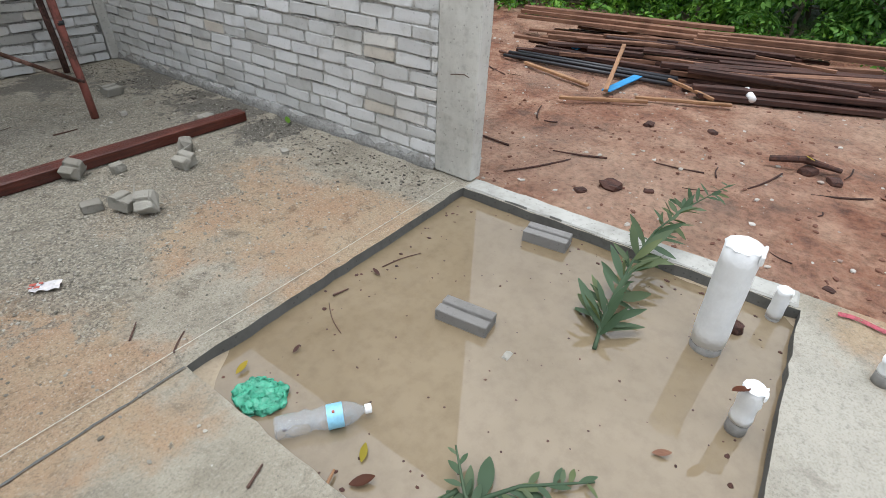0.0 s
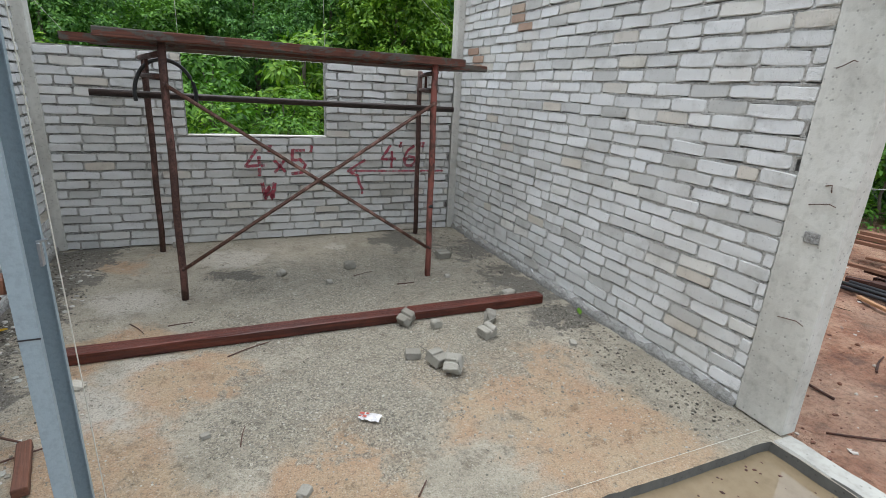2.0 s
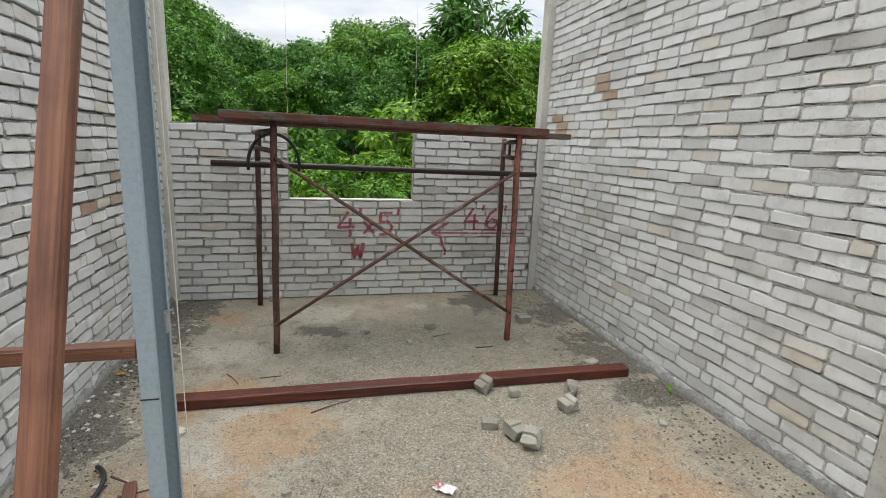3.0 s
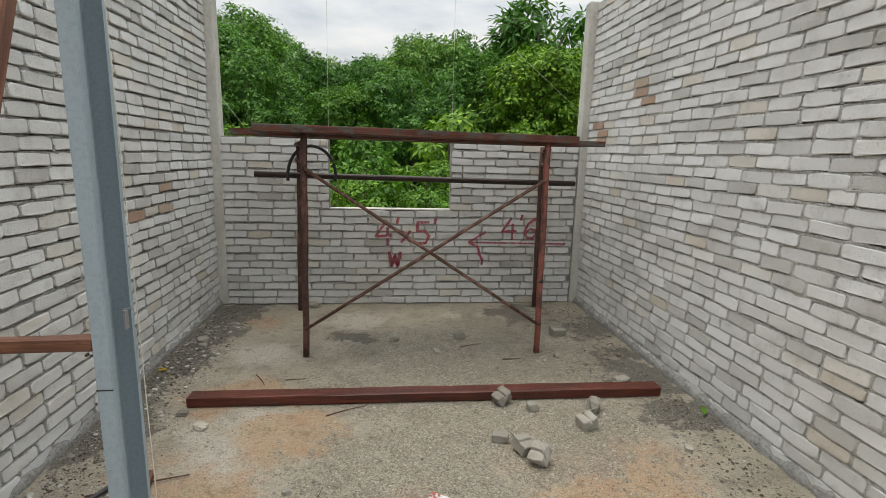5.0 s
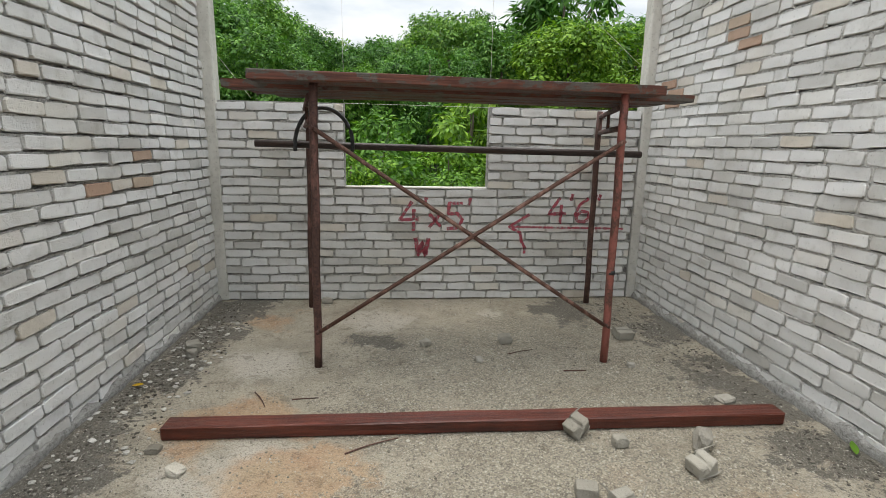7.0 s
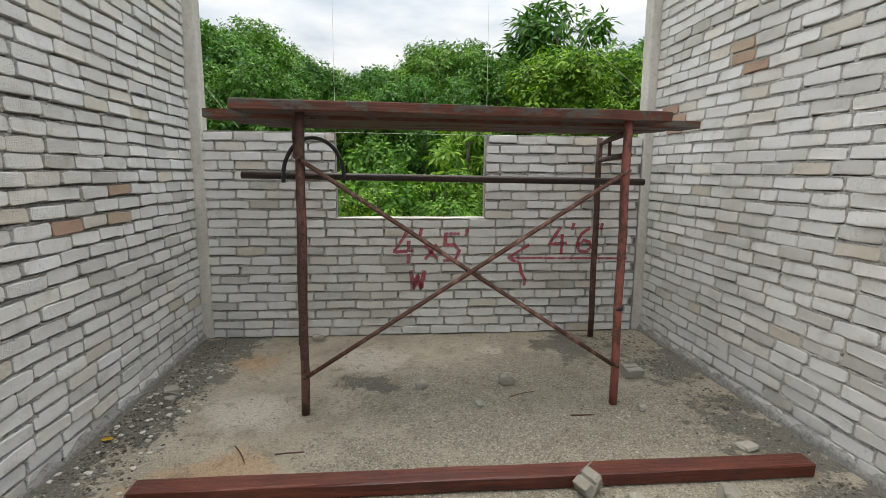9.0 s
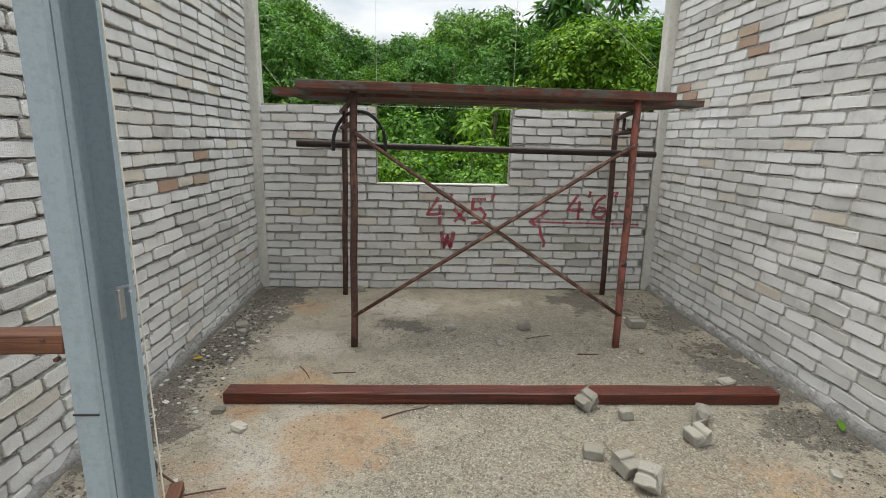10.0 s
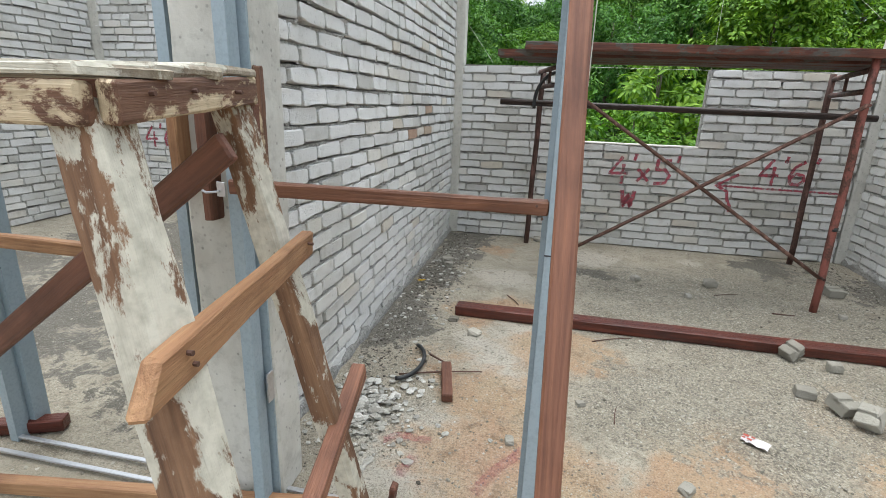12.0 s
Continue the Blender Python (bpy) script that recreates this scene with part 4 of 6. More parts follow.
while len(flakes) < 750:
    a, d = rs.uniform(0, 6.28), abs(rs.gauss(0, 0.16))
    x, y = 0.25 + d * math.cos(a), -3.22 + 1.35 * d * math.sin(a)
    if x > 0.03:
        flakes.append((x, y, rs.uniform(0.0, 0.028) * max(0, 1 - d / 0.3), 0.007 + 0.036 * rs.random() ** 2, rs.uniform(0.15, 0.4)))
for i in range(150):
    flakes.append((rs.uniform(0.03, 0.42), rs.uniform(-2.6, -0.5), 0, rs.uniform(0.010, 0.035), rs.uniform(0.2, 0.5)))
scatter("cement_rubble", "heap of broken grey cement flakes beside the wall", "rubble", flakes, brick_mat("cement_flakes", [(0.0, (0.30, 0.29, 0.26)), (0.5, (0.45, 0.44, 0.40)), (1.0, (0.64, 0.63, 0.59))]), 4)


def twig(x, y, z, length, rz, bend, r, label="thin dry twig on the floor", mat=None):
    a = radians(rz)
    pts = [(x + math.cos(a) * length * (t - 0.5) - math.sin(a) * 0.35 * bend * math.sin(3.1 * t), y + math.sin(a) * length * (t - 0.5) + math.cos(a) * 0.35 * bend * math.sin(3.1 * t), z + r) for t in (i / 6 for i in range(7))]
    return tagged(part("twig", tube_bm(pts, [r * (1 - 0.4 * i / 6) for i in range(7)], 6), mat or M_WIRE, smooth=True), label, "twig", "twigs")


for q in [(0.80, -1.76, 0, 0.18, -60, 0.02, 0.004), (1.04, -1.77, 0, 0.14, 5, 0.01, 0.004), (1.42, -2.22, 0, 0.26, 25, 0.03, 0.004), (2.05, -3.72, 0, 0.10, 40, 0.01, 0.004), (2.62, -1.50, 0, 0.14, 0, 0.0, 0.005), (2.35, -1.2, 0, 0.2, 20, 0.02, 0.003), (1.35, -3.0, 0, 0.14, 80, 0.01, 0.003), (0.52, -2.86, 0.004, 0.42, 18, 0.03, 0.005), (1.9, -4.33, 0, 0.07, 20, 0, 0.005), (1.98, -3.55, 0, 0.09, 50, 0, 0.004)]:
    twig(*q)
arc = [(0.30 + 0.11 * math.cos(t), -2.80 + 0.19 * math.sin(t), 0.02) for t in (radians(-80 + 150 * i / 14) for i in range(15))]
tagged(part("hose_piece", tube_bm(arc, 0.011, 8), M_HOSE, smooth=True), "curved scrap of black hose on the floor", "hose")
tagged(beam_between("wood_offcut", (0.535, -2.80, 0.025), (0.60, -3.10, 0.025), 0.05, 0.04, M_BROWN, seed=43), "short brown timber offcut on the floor", "wood")
twig(0.50, -2.78, 0.03, 0.16, -35, 0.0, 0.006)


def leaf_bm(length, width, fold=0.25, curl=0.2, n=6):
    """A pointed leaf along +x with a folded midrib."""
    bm = bmesh.new()
    mid, left, right = [], [], []
    for i in range(n + 1):
        t = i / n
        w = width * 0.5 * math.sin(math.pi * min(1, t * 0.96 + 0.02)) ** 0.8
        z = -curl * length * t * t
        mid.append(bm.verts.new((length * t, 0, z)))
        left.append(bm.verts.new((length * t, w, z + w * fold)))
        right.append(bm.verts.new((length * t, -w, z + w * fold)))
    for i in range(n):
        bm.faces.new((mid[i], mid[i + 1], left[i + 1], left[i]))
        bm.faces.new((mid[i], right[i], right[i + 1], mid[i + 1]))
    bmesh.ops.remove_doubles(bm, verts=bm.verts, dist=1e-5)
    return bm


def fallen_leaf(x, y, z, length, rz, label, mat, tilt=8, fold=0.3, curl=-0.15):
    ob = part("leaf", leaf_bm(length * 0.62, length * 0.25, fold, curl), mat, smooth=True)
    ob.matrix_basis = pose(x, y, z + 0.006, tilt, -4, rz)
    return tagged(ob, label, "leaf", "fallen leaves")


M_YELLOW = leaf_mat("yellowed_leaf", (0.30, 0.20, 0.02), (0.42, 0.30, 0.03), (0.5, 0.4, 0.06))
fallen_leaf(0.06, -1.57, 0, 0.13, -20, "yellow dead leaf at the foot of the wall", M_YELLOW)
fallen_leaf(3.60, -2.43, 0.01, 0.14, 60, "green leaf lying against the wall", M_LEAFA)
fallen_leaf(2.05, -4.52, WATER + 0.004, 0.12, -40, "curled dark red dead leaf in the water", M_DEAD)
fallen_leaf(2.12, -4.50, WATER + 0.002, 0.09, 30, "yellow-green leaf half sunk in the water", M_YELLOW)
fallen_leaf(2.895, -5.325, WATER + 0.19, 0.13, 150, "curled orange-brown leaf caught on a pipe", M_DEAD, 20)
fallen_leaf(2.10, -3.95, WATER + 0.006, 0.09, 10, "yellow-brown leaf at the water's edge", M_YELLOW)
fallen_leaf(2.66, -5.16, WATER + 0.002, 0.09, -60, "soaked grey-brown leaf in the water", M_PILE2)
fallen_leaf(2.80, -3.96, WATER + 0.002, 0.08, 80, "small dark leaf in the water", M_PILE)
fallen_leaf(2.28, -4.02, WATER + 0.002, 0.06, 10, "small dark leaf soaked by the water", M_PILE)
twig(2.62, -3.91, WATER + 0.002, 0.07, -15, 0.0, 0.005)
twig(2.50, -4.0, WATER + 0.001, 0.18, 60, 0.03, 0.002)
twig(2.95, -3.96, WATER + 0.001, 0.20, -20, 0.03, 0.003)
twig(2.03, -4.47, WATER + 0.012, 0.05, 20, 0, 0.006, "orange-brown cigarette-sized stick by the water", M_PINE)
lump("stone", "dark stone standing out of the water", "rubble", 3.40, -5.255, WATER - 0.01, 0.055, 0.05, 0.05, 20, 130, M_PILE)
lump("stone", "small stone in the water", "rubble", 2.74, -4.62, WATER - 0.012, 0.05, 0.03, 0.02, 0, 131)

# debris on the water and soil
bits = []
for i in range(420):
    x, y = rs.uniform(SX0 + 0.02, SX1 - 0.02), rs.uniform(SY0 + 0.02, SY1 - 0.02)
    edge = min(x - SX0, SX1 - x, SY1 - y, y - SY0)
    if edge < 0.14 or rs.random() < 0.4:
        bits.append((x, y, WATER - 0.001, rs.uniform(0.004, 0.011 if edge > 0.14 else 0.02), 0.35))
scatter("water_debris", "dark specks and crumbs floating on the water", "debris", bits, M_PILE, 12)
for i in range(26):
    x, y = 3.9 + 2.6 * rs.random(), rs.uniform(-7, -0.5)
    twig(x, y, ground_height(x, y), rs.uniform(0.06, 0.3), rs.uniform(0, 180), 0.03, rs.uniform(0.003, 0.007), "thin dead twig on the red soil", M_PILE if i % 3 else M_PALE)
clods = []
for i in range(8000):
    cx, cy = rs.choice([(3.4, -0.4), (3.5, -1.4), (3.55, -2.4), (3.5, -3.2), (0.2, -3.0), (0.12, -2.6), (0.1, -2.2), (0.1, -1.8), (0.12, -1.4), (0.12, -1.0), (0.16, -0.6), (0.14, -1.6)])
    x, y = cx + rs.gauss(0, 0.14), cy + rs.gauss(0, 0.4)
    if 0.05 < x < RX - 0.05 and -3.75 < y < -0.05:
        clods.append((x, y, 0, 0.003 + 0.016 * rs.random() ** 4, rs.uniform(0.3, 0.6)))
scatter("dirt_crumbs", "dark crumbs of dirt along the walls", "dirt", clods, brick_mat("dark_dirt", [(0.0, (0.06, 0.052, 0.042)), (0.6, (0.13, 0.117, 0.095)), (1.0, (0.24, 0.22, 0.185))]), 13)
joint = []
for i in range(60):
    t = i / 59
    joint.append((-0.06 + 2.06 * t, TH - 0.006 + 0.004 * noise.noise((t * 40, 0, 0)), 0.0025))
bmj = bmesh.new()
jr_ = [(bmj.verts.new((x, y - 0.004 - 0.002 * noise.noise((x * 30, 1, 0)), z)), bmj.verts.new((x, y + 0.004 + 0.003 * noise.noise((x * 25, 3, 0)), z))) for x, y, z in joint]
for p, q in zip(jr_, jr_[1:]):
    bmj.faces.new((p[0], q[0], q[1], p[1]))
part("cold_joint", bmj, M_WETSHADE, floor, "dark open joint between two slabs")

# litter paper
pap = thing("paper_litter", "crumpled white wrapper with red print on the floor", "litter", at=pose(1.9, -3.06, 0.004, 0, 0, -35))
bmp = bmesh.new()
bmesh.ops.create_grid(bmp, x_segments=8, y_segments=5, size=0.5)
for v in bmp.verts:
    v.co = Vector((v.co.x * 0.105, v.co.y * 0.055, 0.006 + 0.012 * noise.noise(v.co * 5)))
wrap = part("wrapper", bmp, M_PAPER, pap)
for k, (x, y, s) in enumerate([(-0.038, 0.008, 0.022), (-0.02, -0.012, 0.018), (-0.042, -0.013, 0.012), (-0.012, 0.012, 0.014)]):
    part("print_mark", box_bm(x - s / 2, x + s / 2, y - s / 3, y + s / 3, 0.014, 0.0155), M_PRINT, pap)

# ---- door frames ----
def jamb(name, parent, x, side, h=2.07, back=0.0):
    """A pressed steel jamb; side +1 has its opening towards +x."""
    y0, y1 = -3.872 + back, -3.742 + back
    s = side
    path = [(0.0, y0 + 0.014), (0.0, y0), (0.036 * s, y0), (0.036 * s, y0 + 0.048), (0.024 * s, y0 + 0.052), (0.024 * s, y0 + 0.066), (0.05 * s, y0 + 0.068), (0.05 * s, y1 - 0.0), (0.0, y1), (0.0, y1 - 0.014)]
    bm = bmesh.new()
    k = 0.0022
    inner = []
    for i, p in enumerate(path):
        a, b = Vector(path[max(i - 1, 0)]), Vector(path[min(i + 1, len(path) - 1)])
        d = (b - a).normalized()
        nrm = Vector((-d.y, d.x)) * k * (1 if s > 0 else -1)
        inner.append(Vector(p) + nrm)
    loop = [Vector(p) for p in path] + inner[::-1]
    lo = [bm.verts.new((x + p.x, p.y, 0.0)) for p in loop]
    hi = [bm.verts.new((x + p.x, p.y, h)) for p in loop]
    n = len(loop)
    for i in range(n):
        bm.faces.new((lo[i], lo[(i + 1) % n], hi[(i + 1) % n], hi[i]))
    bmesh.ops.recalc_face_normals(bm, faces=bm.faces)
    return part(name, bm, M_STEEL, parent)


def door_frame(x0, x1, label, back=0.0):
    f = thing("door_frame", label, "door frame", "steel door frames")
    jl, jr = jamb("jamb", f, x0, 1, back=back), jamb("jamb", f, x1, -1, back=back)
    part("head", box_bm(x0 + 0.0, x1, -3.872 + back, -3.742 + back, 2.07, 2.12, 0.004), M_STEEL, f)
    for y in (-3.845, -3.765):
        part("spreader_bar", box_bm(x0 + 0.01, x1 - 0.01, y - 0.009, y + 0.009, 0.012, 0.022, 0.002), M_ZINC, f, "thin galvanised spreader bar")
    return f, jl, jr


frame_a, ja_l, ja_r = door_frame(0.112, 1.0, "blue-grey steel door frame propped upright without its wall")
frame_b, jb_l, jb_r = door_frame(-1.0, -0.098, "blue-grey steel door frame of the next room", 0.095)
for z in (0.40, 1.72):
    part("hinge", box_bm(0.160, 0.1655, -3.834, -3.801, z, z + 0.10, 0.001), M_ZINC, ja_l, "steel butt hinge")
part("latch", box_bm(1.0015, 1.008, -3.80, -3.785, 1.10, 1.15, 0.001), M_ZINC, ja_r, "zinc strike plate")
part("latch_tab", tube_bm([(1.0, -3.79, 1.15), (1.02, -3.79, 1.155), (1.02, -3.79, 1.145)], 0.003, 6), M_ZINC, ja_r)
part("scribe_mark", box_bm(0.962, 1.001, -3.8735, -3.8715, 0.972, 0.975), M_BLACK, ja_r, "dark pencil line")
part("anchor_plate", box_bm(0.088, 0.114, -3.885, -3.881, 1.06, 1.10, 0.001), M_ZINC, ja_l, "galvanised anchor tab")


def timber(name, label, a, b, w, h, mat, seed, up=(0, 0, 1), group=""):
    return tagged(beam_between(name, a, b, w, h, mat, seed=seed, up=up), label, "timber", group)


timber("door_brace", "reddish brown batten nailed level across the door frame", (0.135, -3.89, 1.092), (0.963, -3.855, 1.088), 0.03, 0.036, M_BATTEN, 51)
timber("door_brace", "brown batten nailed level across the next door frame", (-1.0, -3.89, 0.875), (-0.08, -3.89, 0.865), 0.03, 0.042, M_PINE, 52)
for brace in [o for o in scene.objects if o.name.startswith("door_brace")]:
    for v in (-0.39, -0.375, 0.385, 0.40):
        part("nail", tube_bm([(v, -0.010, 0.006 - 0.03 * (v > 0.39)), (v, -0.0185, 0.006 - 0.03 * (v > 0.39))], 0.0035, 7), M_WIRE, brace, "rusty nail head")
timber("prop_plank", "reddish brown plank leaning against the steel jamb", (1.008, -4.775, 0.01), (0.966, -3.915, 2.12), 0.036, 0.04, M_REDDISH, 53, up=(0.0, -1, 0.35))
timber("floor_plank", "orange timber plank lying along the doorway", (-1.2, -4.05, 0.026), (0.62, -3.775, 0.026), 0.045, 0.05, M_PINE, 54)
timber("wood_stop", "upright brown board tied to the concrete column", (0.03, -3.815, 0.98), (0.03, -3.815, 1.37), 0.03, 0.075, M_BROWN, 55, up=(0, 1, 0))
timber("wood_stop", "orange board wedged beside the concrete column", (-0.055, -3.82, 1.04), (-0.055, -3.82, 1.35), 0.03, 0.07, M_PINE, 56, up=(0, 1, 0))
timber("wood_stop", "thin weathered strip behind the steel jamb", (0.178, -3.792, 1.12), (0.178, -3.792, 1.40), 0.018, 0.03, M_PALE, 57, up=(0, 1, 0))
timber("wood_offcut", "dark brown offcut standing under the frame", (0.53, -3.72, 0.0), (0.545, -3.735, 0.085), 0.022, 0.035, M_BROWN, 58, up=(0, 1, 0))
timber("wood_offcut", "dark brown packing timber under the frame", (-1.15, -3.78, 0.03), (-0.86, -3.66, 0.03), 0.06, 0.05, M_PLANK, 59)
for z, x in ((1.07, 0.06),):
    tagged(part("tie_wire", tube_bm([(-0.1, -3.86, z), (x - 0.03, -3.885, z + 0.01), (x, -3.89, z), (0.10, -3.89, z + 0.005)], 0.0035, 6), M_ZINC), "twisted tie wire holding the boards", "wire")

# plumb line and strings
def string(a, b, r=0.0013, label="thin pale builder's string", sag=0.0):
    a, b = Vector(a), Vector(b)
    pts = [a.lerp(b, i / 8) - Vector((0, 0, sag * math.sin(math.pi * i / 8))) for i in range(9)]
    return tagged(part("string", tube_bm(pts, r, 5), M_STRING), label, "string", "builder's strings")


string((1.025, -3.80, 2.10), (1.03, -3.76, 0.0), 0.0014)
string((1.09, 0.02, WALL_H), (1.09, 0.02, 1.68))
string((2.297, 0.02, WALL_H), (2.297, 0.02, 1.67))
string((1.09, 0.0, 1.665), (2.297, 0.0, 1.66))
string((0.05, -0.01, 2.1), (0.36, -0.01, 1.69))
string((3.62, -0.02, 1.98), (2.9, -0.02, 2.55), label="slack pale string by the corner")
string((RX - 0.02, -3.80, 1.19), (RX + 1.3, -3.86, 1.13), 0.0012)

# ---- trestle ----
trestle = thing("trestle", "tall cement-splashed timber work trestle", "trestle")
TZ = 1.36
near_top, near_foot = Vector((0.415, -4.555, 1.31)), Vector((0.80, -4.72, 0.0))
far_top, far_foot = Vector((0.342, -4.172, 1.31)), Vector((0.596, -4.02, 0.0))
beam_between("leg", near_foot, near_top, 0.07, 0.07, M_SPLASH, trestle, "thick cement-splashed leg", up=(1, 0, 0.3), seed=61, bevel=0.008, jitter=0.003, cuts=10)
beam_between("leg", far_foot, far_top, 0.06, 0.055, M_SPLASH, trestle, "cement-splashed leg", up=(1, 0, 0.3), seed=62, bevel=0.006, jitter=0.003, cuts=10)
beam_between("leg", (-1.22, -4.62, 0.0), (-0.90, -4.54, 1.30), 0.08, 0.06, M_SPLASH, trestle, "cement-splashed leg", up=(1, 0, 0.3), seed=63)
beam_between("leg", (-1.20, -4.03, 0.0), (-0.92, -4.16, 1.30), 0.06, 0.055, M_SPLASH, trestle, "cement-splashed leg", up=(1, 0, 0.3), seed=64)
tie = beam_between("tie", (0.561, -4.70, 1.026), (0.437, -4.062, 1.012), 0.024, 0.055, M_PINE, trestle, "orange cross tie with a slanting sawn end", seed=65)
for v in tie.data.vertices:
    if v.co.x < -0.28:
        v.co.x += 0.02 + 0.75 * v.co.z
beam_between("end_board", (0.467, -4.58, 1.314), (0.368, -4.135, 1.334), 0.024, 0.05, M_PALE, trestle, "pale weathered end board", seed=66)
beam_between("side_board", (-1.02, -4.585, 1.312), (0.457, -4.595, 1.312), 0.024, 0.048, M_PALE, trestle, "stained side board", seed=67)
beam_between("side_board", (-1.02, -4.125, 1.33), (0.355, -4.125, 1.33), 0.024, 0.05, M_BROWN, trestle, "brown side board", seed=68)
for k in range(3):
    y = -4.525 + 0.155 * k
    beam_between("top_plank", (-1.06, y, 1.347 + 0.009 * k), (0.462 - 0.035 * k, y - 0.01, 1.348 + 0.009 * k), 0.15, 0.016, M_TOP, trestle, "pale cement-stained plank", seed=70 + k, jitter=0.002)
beam_between("diagonal", (-1.16, -4.14, 0.12), (0.395, -4.265, 1.24), 0.022, 0.056, M_BROWN, trestle, "dark brown diagonal board", seed=74)
beam_between("lower_rail", (0.60, -4.80, 0.42), (0.489, -3.892, 0.60), 0.038, 0.05, M_REDDISH, trestle, "reddish brown rail", seed=75)
part("cleat", box_bm(0.360, 0.374, -4.15, -4.12, 1.235, 1.31, 0.002), M_BROWN, trestle)
for p in [(0.455, -4.51, 1.325), (0.432, -4.40, 1.33), (0.40, -4.24, 1.33), (0.548, -4.61, 1.035), (0.545, -4.60, 1.015), (0.452, -4.10, 1.02)]:
    part("nail", tube_bm([(p[0] - 0.01, p[1], p[2]), (p[0] + 0.016, p[1], p[2])], 0.0035, 7), M_WIRE, trestle)

tagged(beam_between("timber_beam", (3.23, -5.97, 0.035), (2.2, -6.35, 0.035), 0.09, 0.065, M_PLANK, seed=44, bevel=0.005), "dark red timber lying on the front slab", "beam")

# ---- wash area ----
def grooved_brick(x, y, rz, tilt, z):
    ob = thing("cement_brick", "grey grooved cement brick lying in the water", "brick", "loose cement bricks", pose(x, y, z, tilt, 0, rz))
    bm = bmesh.new()
    prof = [(-0.052, 0), (0.052, 0), (0.052, 0.062), (0.009, 0.062), (0.004, 0.046), (-0.004, 0.046), (-0.009, 0.062), (-0.052, 0.062)]
    lo = [bm.verts.new((-0.107, p, q)) for p, q in prof]
    hi = [bm.verts.new((0.107, p, q)) for p, q in prof]
    n = len(prof)
    for i in range(n):
        bm.faces.new((lo[i], lo[(i + 1) % n], hi[(i + 1) % n], hi[i]))
    bm.faces.new(lo[::-1]); bm.faces.new(hi)
    bmesh.ops.recalc_face_normals(bm, faces=bm.faces)
    bmesh.ops.bevel(bm, geom=[e for e in bm.edges if e.calc_face_angle(0) > 0.8], offset=0.003, segments=1, affect="EDGES")
    part("body", bm, M_WETBRICK, ob)
    return ob


grooved_brick(2.80, -4.40, -83, 0, -0.068)
grooved_brick(3.50, -4.40, -83, 0, -0.062)


def stub_pipe(x, y, z, r, h, dip, seed, lean=(0, 0), label="white plastic-wrapped waste pipe standing in the water"):
    ob = thing("waste_pipe", label, "pipe", "capped waste pipes")
    rr = random.Random(seed)
    bx, by = lambda t: x + lean[0] * t, lambda t: y + lean[1] * t
    part("pipe", tube_bm([(bx(0), by(0), z - 0.02), (bx(dip), by(dip), z + dip)], r, 20), M_PIPE, ob, "grey mud-stained pipe", True)
    pts = [(bx(dip + (h - dip) * i / 7), by(dip + (h - dip) * i / 7), z + dip + (h - dip) * i / 7) for i in range(8)]
    bm = tube_bm(pts, [r * 1.04 + rr.uniform(-0.0015, 0.0015) for _ in range(8)], 20)
    for v in bm.verts:
        v.co += Vector((noise.noise(v.co * 30), noise.noise(v.co * 30 + Vector((4, 0, 0))), 0)) * 0.0035
    part("wrapping", bm, M_PVC, ob, "", True)
    top = bmesh.new()
    bmesh.ops.create_icosphere(top, subdivisions=2, radius=1)
    for v in top.verts:
        q = v.co.copy()
        v.co = Vector((bx(h) + q.x * r * 1.1, by(h) + q.y * r * 1.1, z + h + max(-0.02, q.z * r * 0.2) + 0.005 * noise.noise(q * 4)))
    part("folded_cap", top, M_PVC, ob, "folded plastic cap")
    part("fold", box_bm(bx(h) - r * 0.9, bx(h) + r * 0.7, by(h) - r * 1.16, by(h) - r * 0.95, z + h - r * 0.5, z + h + r * 0.08, 0.003, 3, 0.002, seed), M_PVC, ob)
    return ob


stub_pipe(3.235, -5.185, -0.07, 0.056, 0.47, 0.05, 1, (-0.03, 0.04))
stub_pipe(2.91, -5.345, -0.07, 0.031, 0.21, 0.07, 2, (-0.03, 0.04), "mud-splashed white capped pipe stub in the water")
stub_pipe(3.575, -5.365, -0.07, 0.027, 0.16, 0.03, 3, (-0.03, 0.04), "short white capped pipe stub beside the kerb")
stub_pipe(3.36, -5.70, 0.0, 0.030, 0.10, 0.045, 4, (-0.04, 0.06), "short white capped pipe stub on the slab")


